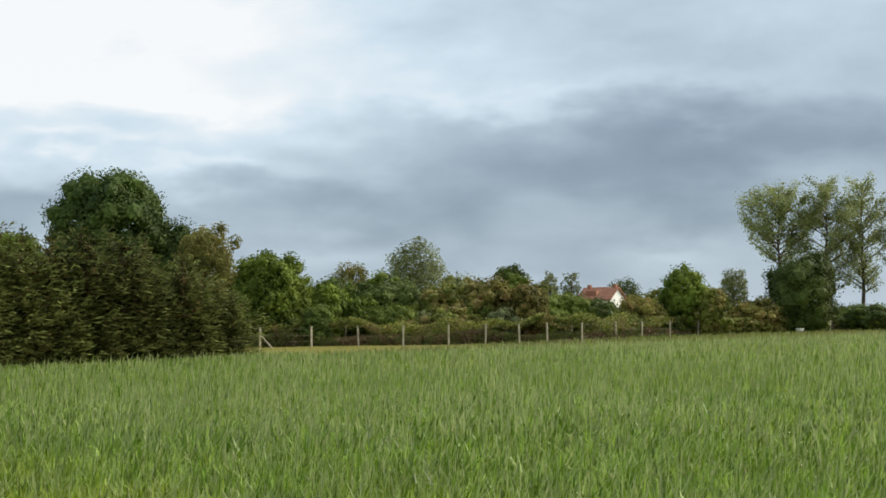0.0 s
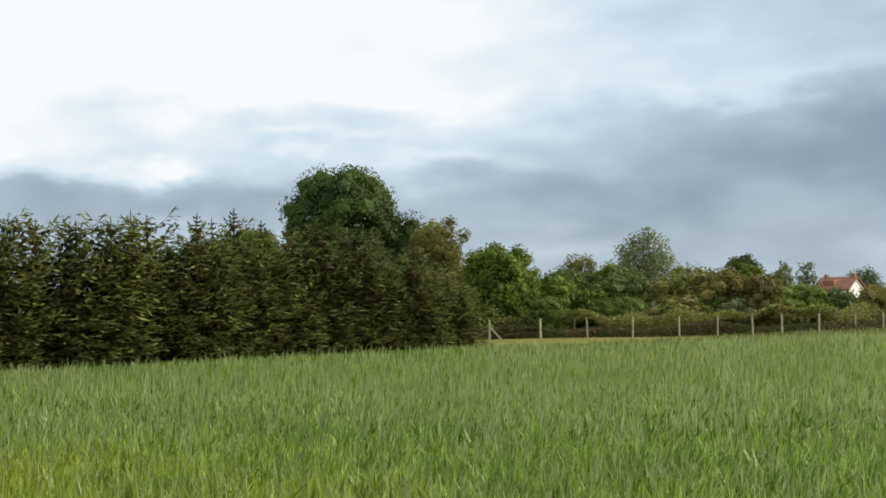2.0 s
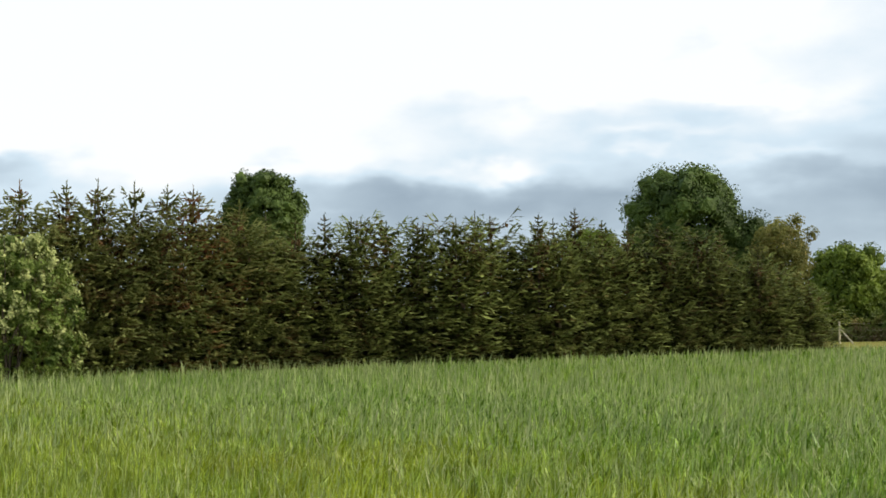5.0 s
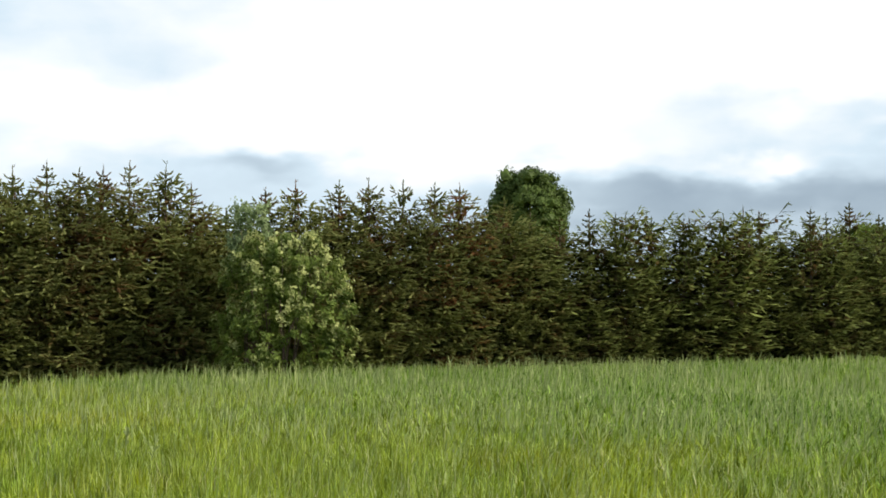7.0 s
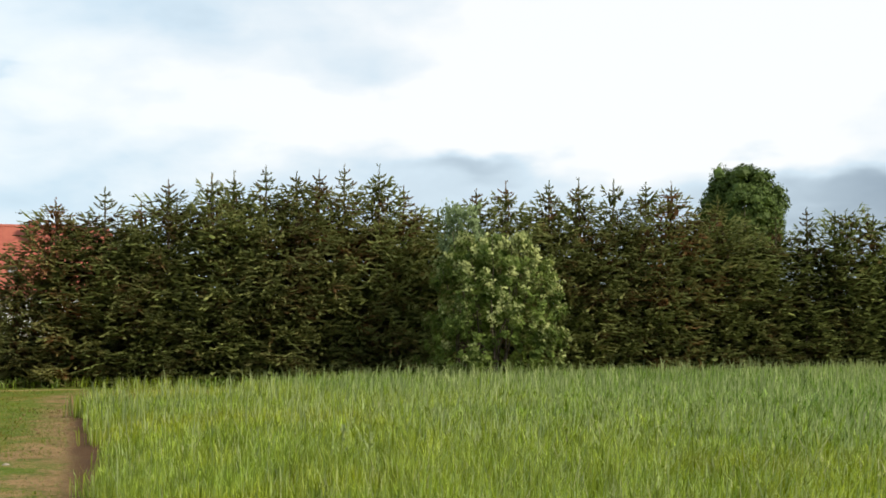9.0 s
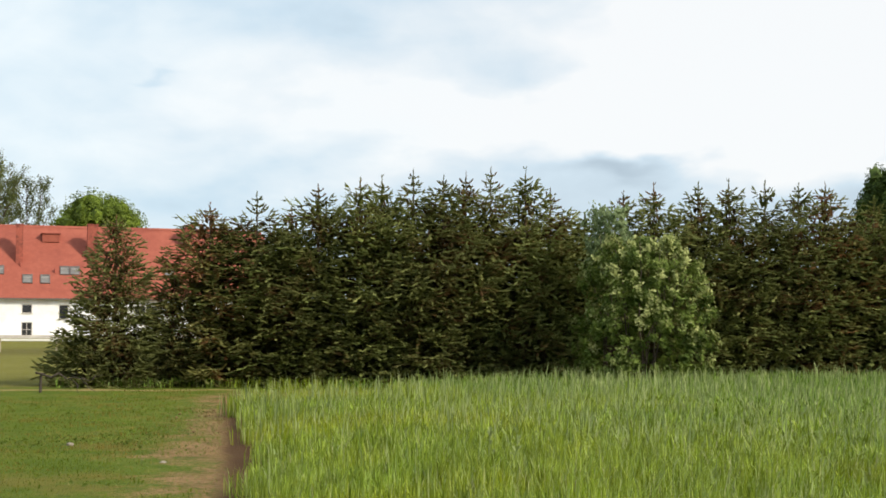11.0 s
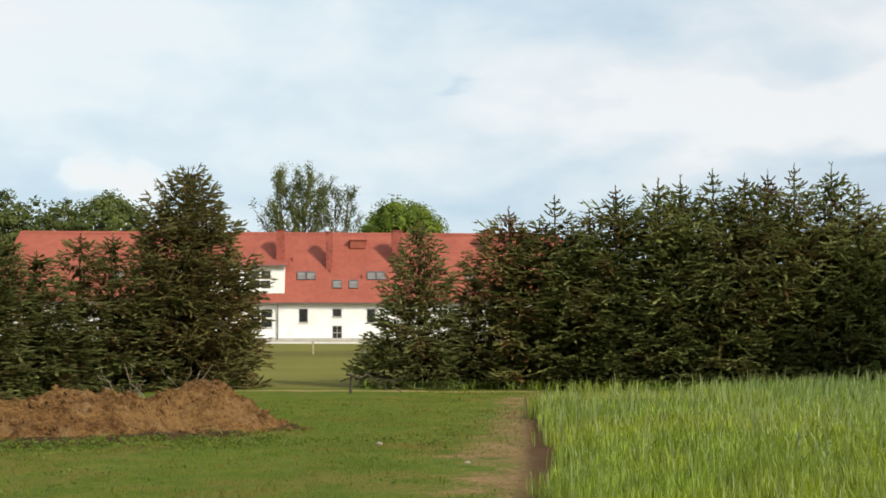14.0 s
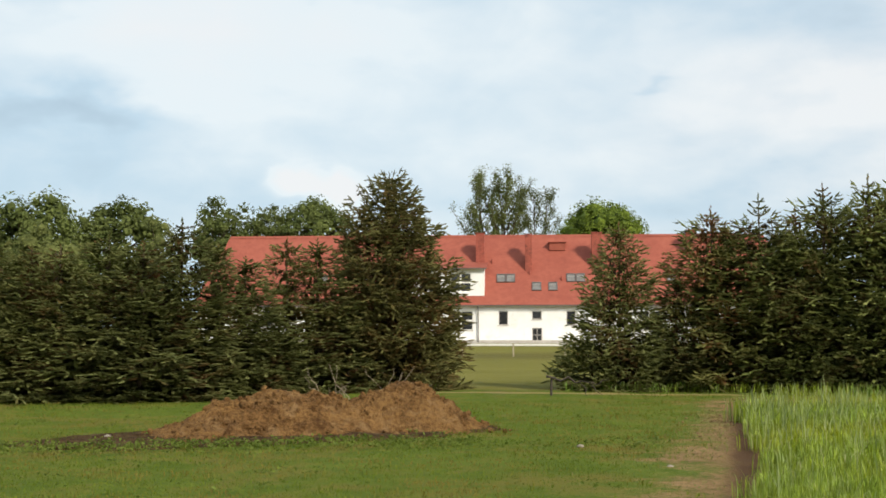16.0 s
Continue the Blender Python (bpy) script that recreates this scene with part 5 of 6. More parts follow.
    part("dormer_roof", prism("dormer_roof", M_ROOF, ((dy - 0.3, dz1 + 0.004), (roof_y(dz1 + 0.75) + 0.1, dz1 + 0.72), (roof_y(dz1 + 0.75) + 0.1, dz1 + 0.84), (dy - 0.3, dz1 + 0.12)), dx0 - 0.25, dx1 + 0.25), dormer, "red lean-to dormer roof")
    part("dormer_gutter", boxes("dormer_gutter", M_GUTTER, (dx0 - 0.25, dx1 + 0.25, dy - 0.42, dy - 0.31, dz1 - 0.02, dz1 + 0.09)), dormer)
    for a, b, c, d in holes:
        make_window(dormer, a, b, c, d, 2, 2, dy, M_WHITE, 0.16, False)


make_house()

# ---- paddock: low white rail ----
def make_rail():
    a, b = bearing(74.72, 76.0), bearing(61.0, 72.5)
    run = (b - a)
    n = int(run.length / 2.85)
    ob = thing("paddock_rail", Matrix.Translation(a) @ pose(0, 0, 0, 0, 0, math.degrees(math.atan2(run.y, run.x))), "low pale wooden paddock rail on short posts", "fence")
    post = boxes("post", M_POST, (-0.04, 0.04, -0.04, 0.04, -0.1, 0.70), bevel=0.012)
    rail = boxes("rail", M_WHITE, (0.04, 2.81, -0.025, 0.025, 0.56, 0.68), bevel=0.01)
    for i in range(n + 1):
        part("post", post, ob).location = (i * 2.85, 0, 0)
        if i < n:
            part("rail", rail, ob).location = (i * 2.85, 0, 0)


make_rail()

# ---- stake with a dead bough, brushwood behind the heap, stones ----
def make_twigs(name, label, at, ends, material, seed, category):
    rg = np.random.default_rng(seed)
    ob = thing(name, Matrix.Translation(at), label, category)
    for p, q, r in ends:
        v, f = tube(bent(rg, p, q, 0.04, 7), np.linspace(r, r * 0.4, 7), 6)
        part("branch", mesh_from("branch", v, f, np.full(len(f), 4), material, True), ob)


def stick(name, label, at, h, r):
    ob = thing(name, Matrix.Translation(at), label, "stake")
    v, f = tube([(0, 0, -0.1), (0.01, 0, h * 0.5), (0.015, 0.01, h - 0.02), (0.015, 0.01, h)], [r, r, r * 0.95, r * 0.6], 8)
    part("shaft", mesh_from("shaft", v, f, np.full(len(f), 4), M_STAKE, True), ob)


S_AT = Vector((-29.3, 12.55, 0))
stick("wooden_stake", "short dark wooden stake in the grass", S_AT, 0.44, 0.03)
make_twigs("fallen_bough", "dead bough lying against a stake by the gap", S_AT + Vector((0.05, 0.1, 0)), (((-0.05, -0.22, 0.47), (0.30, 0.72, 0.32), 0.030), ((0.30, 0.72, 0.32), (0.45, 1.15, 0.40), 0.018), ((0.30, 0.72, 0.32), (0.34, 1.05, 0.02), 0.014), ((0.22, 0.5, 0.35), (0.42, 0.66, 0.0), 0.013)), M_STAKE, 4, "bough")
for i, (az0, d0) in enumerate(((75.9, 28.9), (73.6, 29.3))):
    rg = random.Random(40 + i)
    ends = []
    for j in range(8):
        p = (rg.uniform(-0.25, 0.25), rg.uniform(-0.35, 0.35), 0.0)
        ends.append((p, (p[0] + rg.uniform(-0.4, 0.4), p[1] + rg.uniform(-0.7, 0.7), rg.uniform(0.35, 0.85)), rg.uniform(0.008, 0.015)))
    make_twigs("brushwood", "bare pale dead branches heaped at the hedge foot", bearing(az0, d0), ends, M_TWIG, 50 + i, "brushwood")


def stone(at, r):
    bm = bmesh.new()
    bmesh.ops.create_icosphere(bm, subdivisions=2, radius=r, matrix=Matrix.Diagonal((1.3, 0.9, 0.6, 1)))
    for w in bm.verts:
        w.co *= 1 + 0.25 * noise.noise(w.co / r * 1.1 + Vector((at[0], at[1], 0)))
    ob = new("stone", from_bm("stone", bm, M_STONE, True))
    ob.location = (at[0], at[1], r * 0.25)
    tagged(ob, "pale field stone lying on the worn track", "stone", "stones by the track")


for az0, d0, r in ((61.9, 16.0, 0.05), (65.6, 18.6, 0.05), (77.5, 20.0, 0.04), (79.2, 20.1, 0.04), (85.2, 20.7, 0.07)):
    stone(bearing(az0, d0), r)


def make_weeds():
    """Broad-leaved weeds in front of the heap and over the lawn."""
    rg = np.random.default_rng(31)
    n = 620
    d = np.where(rg.random(n) < 0.8, rg.normal(19.0, 0.5, n), rg.uniform(13, 28, n))
    a = np.radians(np.where(rg.random(n) < 0.7, rg.uniform(70, 92, n), rg.uniform(62, 92, n)))
    cx, cy = -np.sin(a) * d, np.cos(a) * d
    cs = np.repeat(np.stack([cx, cy, np.full(n, 0.05)], 1), 6, 0) + rg.normal(0, 1, (n * 6, 3)) * np.array([0.07, 0.07, 0.015])
    cs[:, 2] = np.maximum(cs[:, 2], 0.03)
    v, f = leaves(rg, cs, np.tile([0, 0, 1.0], (len(cs), 1)), 0.060, 0.036, 0.6)
    tagged(new("meadow_weeds", mesh_from("meadow_weeds", v, f, np.full(len(f), 4), M_WEED)), "broad-leaved weeds scattered over the mown grass", "weeds", kind="stuff")


make_weeds()

# ---- tall pale weeds standing in the crop ----
def tall_weed(at, h, seed):
    rg = np.random.default_rng(seed)
    ob = thing("tall_weed", Matrix.Translation(at), "tall pale green weed standing above the cereal", "weed", "weeds in the crop")
    top = np.array([rg.normal(0, 0.04), rg.normal(0, 0.04), h])
    v, f = tube(bent(rg, (0, 0, -0.02), top, 0.012, 7), np.linspace(0.013, 0.006, 7), 6)
    part("stem", mesh_from("stem", v, f, np.full(len(f), 4), M_EAR, True), ob)
    n = 16
    u = rg.uniform(0.35, 1.0, n)
    a = rg.uniform(0, 2 * np.pi, n)
    out = np.stack([np.cos(a), np.sin(a), np.zeros(n)], 1)
    root = top * u[:, None]
    tipv = root + out * (0.17 * (1.25 - u))[:, None] + np.array([0, 0, 0.07])
    side = np.stack([-np.sin(a), np.cos(a), np.zeros(n)], 1) * 0.017
    mid = root * 0.5 + tipv * 0.5 + np.array([0, 0, 0.03])
    v = np.stack([root, mid + side, tipv, mid - side], 1).reshape(-1, 3)
    part("leaves", mesh_from("leaves", v, np.arange(4 * n), np.full(n, 4), M_EAR), ob)


for i, (x, y, h) in enumerate(((-9.59, 8.5, 0.62), (-9.4, 8.68, 0.60))):
    tall_weed((x, y, 0.0), h, 90 + i)

# ---- trees behind the house and the left-hand spruces ----
G = "trees behind the house"
ascending_tree("tall light green tree with an open airy crown", bearing(69.2, 172.0), 21.3, 9.6, M_AIRY, 61, 0.3, 0.26, 72, 30, 0.0, G, 0.3, 1.5, 3)
ascending_tree("slim airy light green tree above the roof", bearing(67.3, 174.0), 19.8, 5.6, M_AIRY, 62, 0.3, 0.26, 40, 30, 0.8, G, 0.2, 1.5, 2)
broadleaf("broad green domed tree above the roof", bearing(64.6, 160.0), 16.7, 12.8, M_GREEN, 63, 0.15, 0.34, 22000, 120, 0.12, group=G, ragged=0.08, inner=0.8)
broadleaf("airy green tree above the red roof", bearing(79.0, 170.0), 17.2, 9.0, M_LINDEN, 64, 0.3, 0.42, 6500, 90, 0.11, group=G, ragged=0.4, core=0.36)
broadleaf("green tree with open crown above the roof", bearing(76.8, 168.0), 17.8, 11.0, M_LINDEN, 65, 0.3, 0.42, 11000, 130, 0.10, group=G, ragged=0.14, inner=0.6, core=0.36)
broadleaf("sparse green tree behind the spruces", bearing(80.8, 160.0), 16.6, 8.0, M_LINDEN, 66, 0.3, 0.42, 6000, 80, 0.12, group=G, ragged=0.3, core=0.36)
broadleaf("dense green tree behind the spruces", bearing(84.8, 120.0), 13.2, 9.6, M_LINDEN, 67, 0.1, 0.38, 10500, 150, 0.10, group=G, ragged=0.16, core=0.36)
broadleaf("tall full green tree behind the spruces", bearing(88.4, 118.0), 13.6, 11.0, M_LINDEN, 68, 0.1, 0.38, 11000, 160, 0.10, group=G, ragged=0.18, core=0.36)
broadleaf("olive young tree among the spruces", bearing(87.9, 34.0), 4.3, 2.6, M_AIRY, 69, 0.1, 0.085, 9000, 70, 0.14, group=G)
broadleaf("olive green young tree among the spruces", bearing(83.4, 34.5), 4.45, 1.8, M_AIRY, 70, 0.1, 0.085, 6000, 60, 0.15, group=G)
broadleaf("green tree at the field's corner", bearing(92.5, 120.0), 14.5, 9.0, M_GREEN, 71, 0.1, 0.36, 7000, 90, 0.12, group=G)

# ---- large trees beyond the hedge ----
G = "trees beyond the hedge"
broadleaf("big round-headed dark green oak", bearing(13.85, 120.0), 15.2, 11.0, M_OAK, 81, 0.05, 0.30, 42000, group=G, lobes=210, clump=0.115, square=3.0, ragged=0.05, inner=0.55, shell=0.30, core=0.60)
broadleaf("dark oak shoulder beside the big tree", bearing(11.3, 119.0), 11.6, 7.0, M_OAK, 82, 0.10, 0.25, 14000, group=G, shell=0.26)
broadleaf("bronze-leaved tree leaning out beside the oak", bearing(9.9, 116.0), 10.9, 7.0, M_OCHRE, 83, 0.15, 0.24, 12000, 70, 0.13, group=G, ragged=0.35, core=0.4)
broadleaf("round dark green oak over the hedge", bearing(31.6, 125.0), 15.5, 7.8, M_OAK, 97, 0.32, 0.30, 28000, 240, 0.105, group=G, square=2.7, ragged=0.2, inner=0.7, shell=0.30, core=0.66)
broadleaf("low green tree just over the hedge top", bearing(17.6, 118.0), 10.4, 7.0, M_GREEN, 85, 0.15, 0.34, 4500, group=G)

# ---- overgrown bank beyond the wire fence ----
G = "trees of the overgrown bank"
BANK = (
    # label, bearing, distance, height, width, leaves, base, leaf size, count
    ("rounded pale green tree behind the hedge's end", 6.6, 104, 7.2, 4.6, M_GREEN, 0.02, 0.26, 7000),
    ("broad dark green bush filling the bank", 4.9, 121, 6.6, 6.2, M_DARK, 0.02, 0.28, 5000),
    ("broad fresh green bush filling the bank", 2.3, 126, 6.7, 6.6, M_GREEN, 0.02, 0.28, 5000),
    ("broad olive bush filling the bank", -1.0, 126, 6.4, 6.4, M_OLIVE, 0.02, 0.28, 5000),
    ("wide olive bush filling the bank", -3.6, 123, 5.7, 5.4, M_OLIVE, 0.02, 0.28, 4000),
    ("pale green bush by the fence", 5.4, 97, 3.2, 2.6, M_SHRUB, 0.02, 0.22, 3500),
    ("fresh green bush on the bank", 4.7, 106, 5.0, 3.6, M_GREEN, 0.03, 0.26, 4500),
    ("olive tree with dark spreading tips", 3.9, 140, 8.5, 4.4, M_OCHRE, 0.25, 0.32, 2400),
    ("dark leafy bush on the bank", 3.0, 112, 5.3, 4.5, M_DARK, 0.02, 0.28, 5000),
    ("tall grey-green willow with a feathery crown", 1.2, 150, 11.3, 7.4, M_GREY, 0.15, 0.36, 5200),
    ("dark rounded bush under the willow", 1.5, 113, 5.2, 5.2, M_DARK, 0.02, 0.28, 5500),
    ("olive bush on the bank", 0.3, 108, 4.9, 4.2, M_OLIVE, 0.02, 0.26, 4500),
    ("grey-green bush under the willow", -0.6, 120, 6.0, 4.2, M_GREY, 0.05, 0.28, 3500),
    ("bronze-tinged bush with pale blossom tips", -2.0, 105, 5.3, 5.4, M_BRONZE, 0.02, 0.26, 7000),
    ("olive bronze bush on the bank", -3.6, 104, 4.9, 3.6, M_BRONZE, 0.02, 0.26, 4500),
    ("dark blue-green pine standing over the bushes", -2.8, 150, 8.3, 3.8, M_DARK, 0.3, 0.34, 3600),
    ("yellow-green bush on the bank", -5.0, 110, 4.1, 5.0, M_BRIGHT, 0.02, 0.26, 5000),
    ("pale grey-green far tree", -4.5, 200, 9.2, 2.9, M_GREY, 0.2, 0.42, 900),
    ("pale feathery far tree", -5.4, 205, 9.2, 3.4, M_GREY, 0.2, 0.42, 900),
    ("dark tree beside the far house", -7.6, 240, 9.4, 6.5, M_DARK, 0.2, 0.45, 1800),
    ("dark rounded bush before the far house", -6.4, 118, 3.9, 4.2, M_DARK, 0.02, 0.26, 4200),
    ("reddish bronze bush on the bank", -8.2, 112, 4.1, 4.2, M_BRONZE, 0.02, 0.26, 4200),
    ("fresh green tree on the bank", -10.0, 115, 6.3, 4.6, M_GREEN, 0.05, 0.28, 6000),
    ("light olive bush on the bank", -11.3, 113, 4.4, 3.0, M_OLIVE, 0.03, 0.26, 3200),
    ("pale willow beyond the bank", -12.1, 160, 7.8, 3.8, M_GREY, 0.1, 0.34, 2200),
    ("brownish scrubby bush by the fence", -12.9, 122, 3.6, 5.0, M_BRONZE, 0.02, 0.26, 4000),
    ("dense rounded dark green tree before the poplars", -14.75, 126, 8.2, 7.3, M_DARK, 0.03, 0.28, 14000),
    # its dark leaves hold the shade under the poplars in their colour
    ("bush at the poplars' foot, shade put into its leaf colour", -17.4, 138, 3.2, 6.6, M_DARK, 0.02, 0.28, 3000),
    ("low olive bush between the trees", 2.2, 102, 3.2, 4.0, M_BRIGHT, 0.02, 0.24, 3000),
    ("low bramble bush on the bank", -0.2, 101, 3.0, 4.6, M_BRAMBLE, 0.02, 0.24, 3200),
    ("olive thicket between the trees", -9.0, 122, 4.4, 6.0, M_OLIVE, 0.02, 0.28, 4200),
    ("green thicket between the trees", -5.8, 128, 4.0, 7.0, M_GREEN, 0.02, 0.3, 4200),
)
broadleaf("dense oval fresh green tree at the hedge's end", bearing(7.5, 99), 7.3, 5.4, M_GREEN, 231, -0.05, 0.26, 13000, 220, 0.10, group=G, ragged=0.10, inner=0.55)
for i, (label, az0, d0, h, w, mt, base, leaf, count) in enumerate(BANK):
    bush = base < 0.045
    w *= 1.12
    broadleaf(label, bearing(az0, d0), h, w, mt, 200 + i, base if base > 0.045 else -0.12, leaf * 0.80, int(count * (1.0 if base < 0.1 else 1.5)), group=G, lobes=80, clump=0.14, ragged=0.20, inner=0.45, core=0.54 if base < 0.1 else 0.0, category="bush" if bush else "tree", name="bush" if bush else "tree", trunk=0.06 if bush else None)

G = "row of poplars"
for i, (az0, d0, h, w, lean) in enumerate(((-13.9, 152, 15.9, 10.0, 0.4), (-16.0, 150, 16.4, 8.4, -0.5), (-17.2, 152, 16.5, 7.6, 0.2), (-18.9, 150, 16.4, 6.5, 0.4), (-20.6, 152, 16.0, 7.0, 0.0))):
    ascending_tree("tall open-crowned poplar with a slim dark trunk", bearing(az0, d0), h, w, M_POPLAR, 300 + i, 0.50 if i == 0 else 0.28, 0.25, 48, 30, lean, G, 0.25, 0.62)

# thicket that fills the bank between the taller trees
G = "thicket on the bank"
thick = random.Random(77)
KINDS = (("tangled olive bush in the thicket", M_OLIVE), ("fresh green bush in the thicket", M_GREEN), ("bronze-tinged bush in the thicket", M_BRONZE), ("leafy green bush in the thicket", M_GREEN), ("lush olive bush in the thicket", M_OLIVE), ("dark green bush in the thicket", M_DARK), ("yellow-green bush in the thicket", M_BRIGHT), ("grey-green bush in the thicket", M_GREY))
az0 = 9.2
k = 0
while az0 > -20.0:
    for d0, lo, hi in ((103.5, 2.5, 3.9), (116.0, 4.4, 5.9)):
        far = max(0.0, -6.5 - az0) * 3.2
        label, mt = thick.choice(KINDS)
        w = thick.uniform(3.4, 5.2)
        if d0 > 110:                                       # the skyline of the thicket dips before the far house
            lo, hi = ((5.0, 6.1), (4.0, 4.6), (2.6, 3.2), (3.4, 4.4), (2.4, 3.2))[(az0 < -4) + (az0 < -5.6) + (az0 < -8.6) + (az0 < -11.5)]
        elif az0 < -5.6:
            lo, hi = 1.7, 2.5
        broadleaf(label, bearing(az0 + thick.uniform(-0.4, 0.4), d0 + far + thick.uniform(-2, 3)), thick.uniform(lo, hi), w, mt, 400 + k, -0.15, 0.245, 1900, 60, 0.13, group=G, category="bush", name="bush", trunk=0.05, square=2.4, ragged=0.3)
        k += 1
    az0 -= thick.uniform(1.25, 1.75)


# ---- bramble bank, verge and wire fence ----
def make_bank():
    rg = np.random.default_rng(71)
    n = 34000
    a = np.radians(rg.uniform(-19.5, 9.5, n))
    d = np.where(np.degrees(a) > -6.5, 96.6, 96.6 + (-6.5 - np.degrees(a)) * 4.5) + 9 * rg.random(n) ** 1.5
    x, y = -np.sin(a) * d, np.cos(a) * d
    top = 1.45 + 0.30 * np.sin(x * 0.55) * np.cos(y * 0.4 + x * 0.21) + 0.18 * np.sin(x * 1.9 + 1.0) + 0.25 * rg.random(n)
    low = np.clip(0.66 - 0.22 * np.sin(x * 0.43 + 2.0), 0.3, 0.9)
    z = top * (low + (1.05 - low) * rg.random(n))
    v, f = leaves(rg, np.stack([x, y, z], 1), np.tile([0.1, -0.5, 0.8], (n, 1)), 0.22, 0.15, 0.5)
    tagged(new("bramble_bank", mesh_from("bramble_bank", v, f, np.full(len(f), 4), M_BRAMBLE)), "sprawling yellow-green brambles over a bank", "brambles", kind="stuff")
    n = 16000
    a = np.radians(rg.uniform(-19.5, 9.5, n))
    d = np.where(np.degrees(a) > -6.5, 96.6, 96.6 + (-6.5 - np.degrees(a)) * 4.5) + rg.uniform(-1.1, 0.2, n)
    x, y = -np.sin(a) * d, np.cos(a) * d
    z = rg.uniform(0.05, 0.95, n) * (0.8 + 0.3 * np.sin(x * 0.7) * np.sin(x * 0.23 + 1))
    v, f = leaves(rg, np.stack([x, y, z], 1), np.tile([0.1, -0.9, 0.1], (n, 1)), 0.30, 0.09, 0.5, -0.8)
    tagged(new("dry_undergrowth", mesh_from("dry_undergrowth", v, f, np.full(len(f), 4), M_DRYBRUSH)), "brown dry undergrowth below the brambles", "undergrowth", kind="stuff")
    n = 42000
    x, y = sector(rg, n, 46, 130, -21, 11)
    h = (x - HEDGE0.x) * HEDGE_OUT.x + (y - HEDGE0.y) * HEDGE_OUT.y
    aa = np.degrees(np.arctan2(-x, y))
    dd = np.hypot(x, y)
    lim = np.where(aa > -6.5, 97.0, 97.0 + (-6.5 - aa) * 4.5)
    ok = ~inside_field(x, y) & (h > 0.5) & (dd < lim) & (dd > 46)
    x, y = x[ok], y[ok]
    v, f, s = ribbons(rg, x, y, rg.uniform(0.15, 0.5, len(x)), np.full(len(x), 0.05), 0.35)
    tagged(new("verge_grass", mesh_from("verge_grass", v, f, s, M_DRYGRASS)), "dry straw-coloured verge grass before the fence", "grass", kind="stuff")


make_bank()


def make_fence():
    ob = thing("wire_fence", Matrix.Translation(bearing(0, 94.0)), "wire fence on weathered concrete posts round the bank", "fence")
    base = Vector(ob.location)
    rg = random.Random(17)
    spots = [(7.75, 90.5), (5.6, 93.4), (3.62, 93.2), (1.74, 93.0), (-0.18, 93.4), (-1.74, 94.0), (-3.17, 94.3), (-4.34, 94.5), (-5.8, 94.8), (-7.2, 99), (-8.3, 103), (-9.45, 108), (-10.6, 113), (-11.9, 118), (-13.2, 123), (-14.6, 128), (-15.9, 133), (-17.1, 138), (-17.7, 140), (-18.6, 144)]
    post = boxes("post", M_POST, (-0.055, 0.055, -0.055, 0.055, -0.2, 1.42), bevel=0.012)
    tops = []
    for az0, d0 in spots:
        p = bearing(az0, d0) - base
        q = part("post", post, ob)
        q.matrix_basis = Matrix.Translation(p) @ pose(0, 0, 0, rg.uniform(-2, 2), rg.uniform(-3, 3), rg.uniform(0, 90))
        tops.append(p)
    brace = tube([tops[0] + Vector((0.9, -0.5, 0)), tops[0] + Vector((0, 0, 1.0))], [0.05, 0.045], 6)
    part("brace", mesh_from("brace", brace[0], brace[1], np.full(len(brace[1]), 4), M_POST), ob)
    for z in (0.45, 0.85, 1.28):
        pieces = [tube([a + Vector((0, 0, z)), (a + b) / 2 + Vector((0, 0, z - 0.03)), b + Vector((0, 0, z))], [0.003] * 3, 3) for a, b in zip(tops, tops[1:])]
        v, f = merge(pieces)
        part("wire", mesh_from("wire", v, f, np.full(len(f), 4), M_WIRE), ob)
    for az0, d0, h in ((6.9, 98, 1.7), (4.2, 99, 1.6), (-5.4, 98.5, 1.6), (-6.9, 103, 1.5)):
        q = part("old_post", boxes("old_post", M_POST, (-0.055, 0.055, -0.055, 0.055, -0.2, h), bevel=0.01), ob)
        q.matrix_basis = Matrix.Translation(bearing(az0, d0) - base) @ pose(0, 0, 0, rg.uniform(-5, 5), rg.uniform(-5, 5))


make_fence()


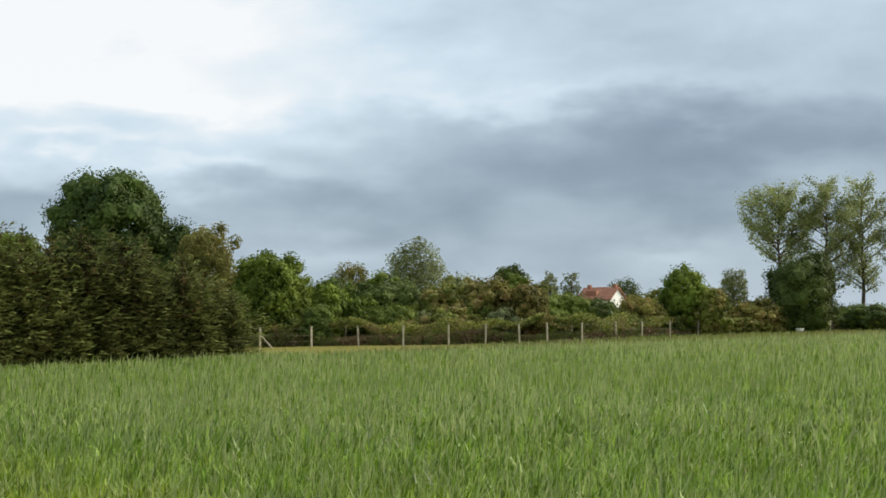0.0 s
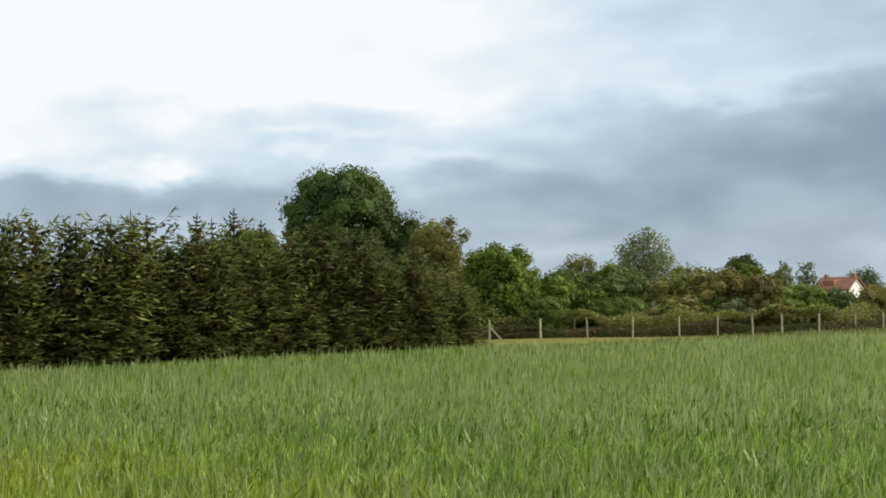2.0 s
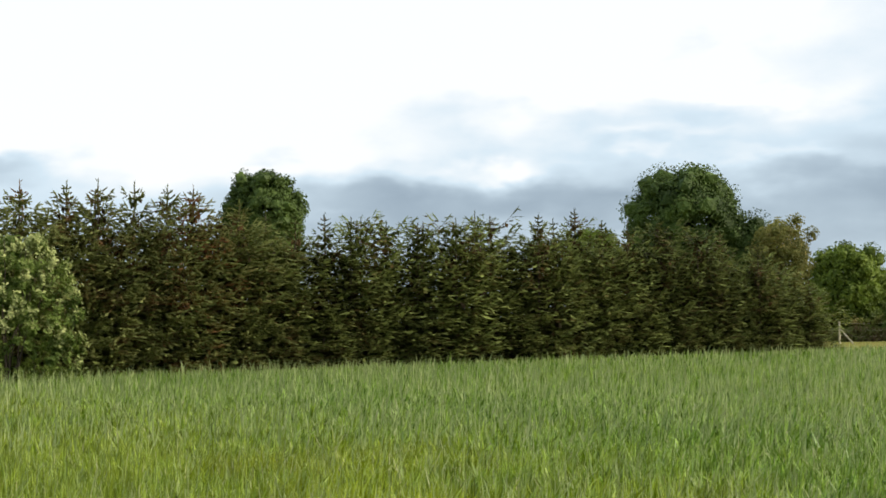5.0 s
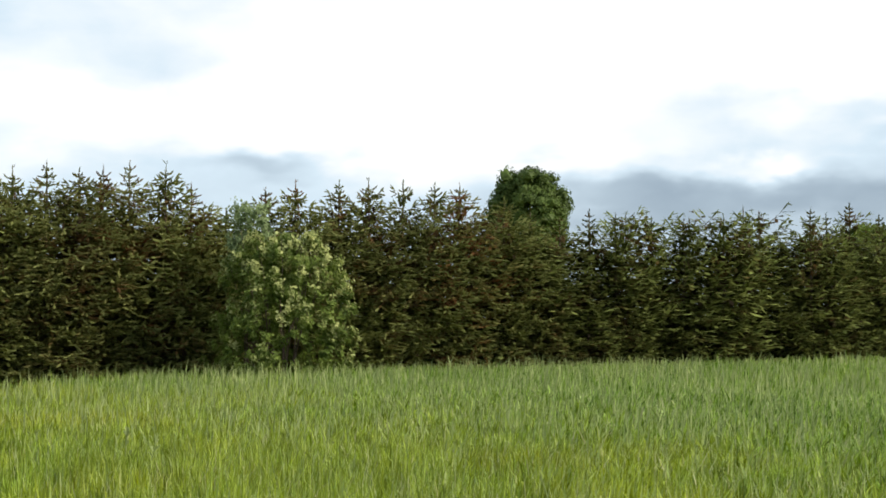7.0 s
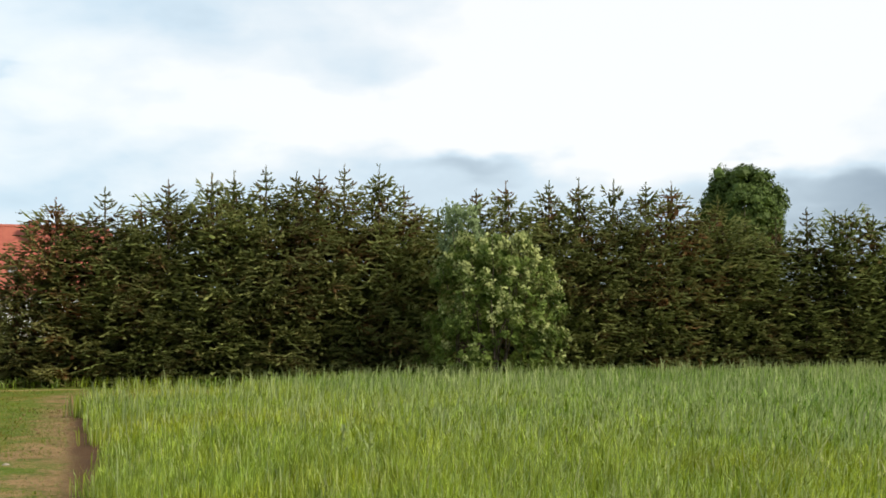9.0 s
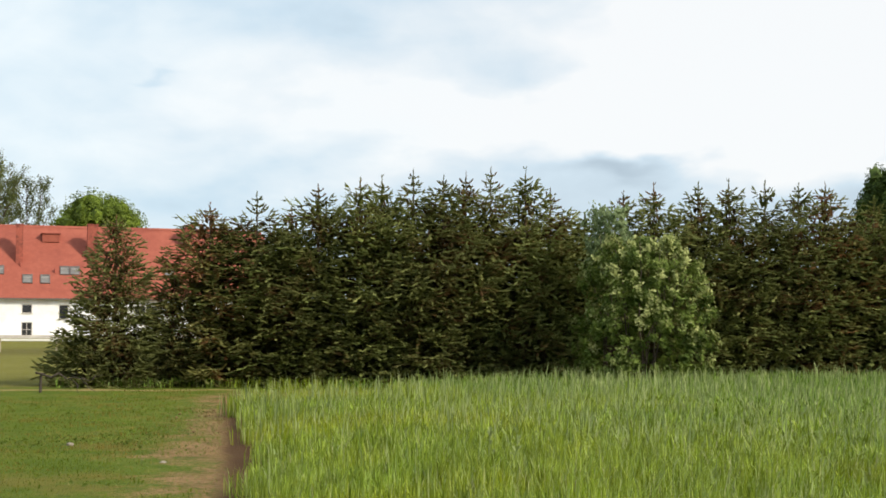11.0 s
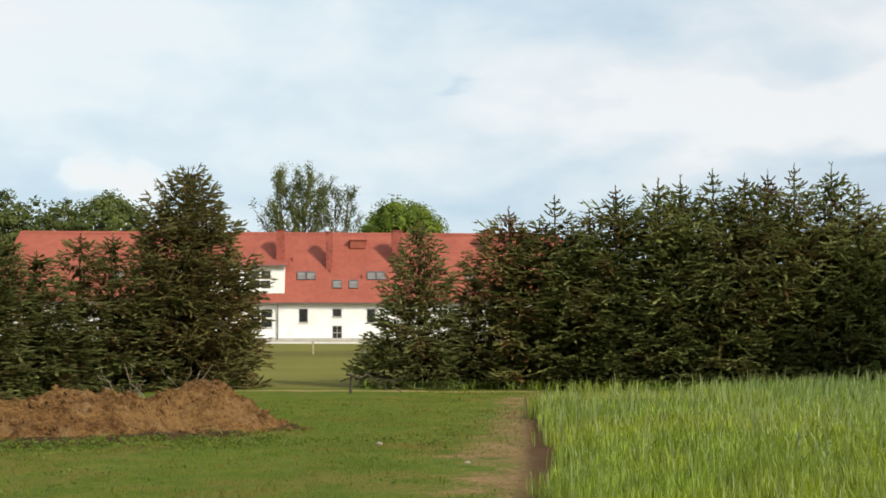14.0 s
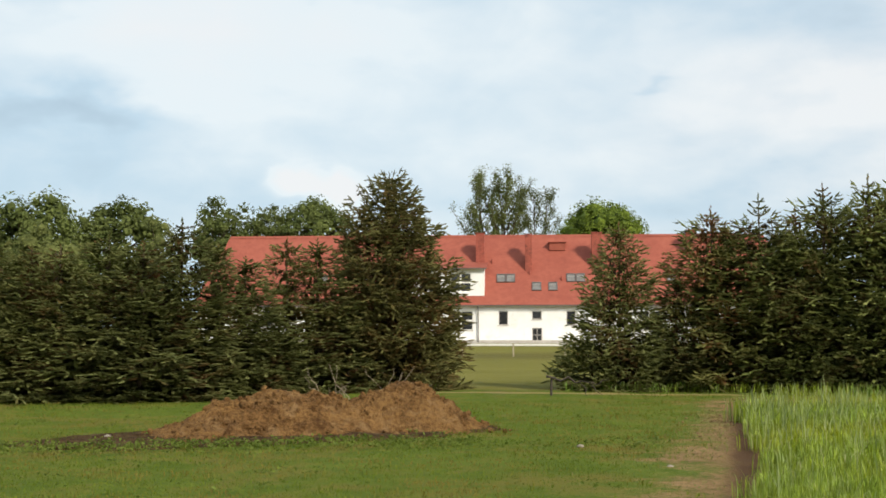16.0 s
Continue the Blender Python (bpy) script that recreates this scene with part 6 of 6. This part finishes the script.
# ---- far house among the trees ----
def make_far_house():
    ob = thing("far_house", Matrix.Translation(bearing(-6.65, 220.0)) @ pose(0, 0, 0, 0, 0, -38), "white farmhouse with an orange tiled roof among trees", "house")
    lx, ly, ez, rz = 3.0, 2.3, 4.9, 6.6
    part("wall", boxes("wall", M_PLASTER, (-lx, lx, -ly, ly, -0.1, ez - 0.2)), ob)
    for x0, x1 in ((-lx, -lx + 0.3), (lx - 0.3, lx)):
        part("gable", prism("gable", M_PLASTER, ((-ly, ez - 0.197), (ly, ez - 0.197), (0, rz - 0.15)), x0, x1), ob)
    for sgn in (1, -1):
        o = 0.4
        sl = (rz - ez) / ly
        part("roof", prism("roof", M_TILE, ((sgn * (ly + o), ez - o * sl), (0, rz), (0, rz + 0.18), (sgn * (ly + o), ez - o * sl + 0.18)), -lx - 0.3, lx + 0.3), ob, "orange clay tile roof")
    for x in (-2.2, 2.6):
        part("chimney", boxes("chimney", M_TILE, (x - 0.25, x + 0.25, -0.3, 0.3, rz - 0.6, rz + 0.6), bevel=0.02), ob)
    part("roof_dormer", boxes("roof_dormer", M_TILE, (-1.8, 0.2, -1.9, -0.6, ez + 0.2, rz - 0.4), bevel=0.03), ob)
    win = part("window", boxes("window", M_FRAME, (-0.5, 0.4, -ly - 0.03, -ly - 0.004, 3.2, 4.5)), ob)
    part("pane", boxes("pane", M_GLASS, (-0.42, 0.32, -ly - 0.06, -ly - 0.033, 3.28, 4.42)), win)


make_far_house()


def make_tub():
    rings = [(0.0, 0.30), (0.05, 0.33), (0.35, 0.40), (0.42, 0.42), (0.42, 0.37), (0.10, 0.30)]
    pts = [(0, 0, z) for z, _ in rings]
    n = 16
    v = [(r * 1.3 * math.cos(2 * math.pi * i / n), r * math.sin(2 * math.pi * i / n), z) for z, r in rings for i in range(n)]
    f = [(j * n + i, j * n + (i + 1) % n, (j + 1) * n + (i + 1) % n, (j + 1) * n + i) for j in range(len(rings) - 1) for i in range(n)]
    s = [4] * len(f) + [n]
    flat = [c for q in f for c in q] + [(len(rings) - 1) * n + i for i in range(n)]
    ob = new("feed_tub", mesh_from("feed_tub", v, flat, s, M_WHITE, True))
    ob.location = bearing(-14.7, 121.0, 0.0) + Vector((0, 0, 0.30))
    ob.scale = (0.7, 0.7, 0.7)
    tagged(ob, "white plastic tub lying among the weeds", "tub")


make_tub()
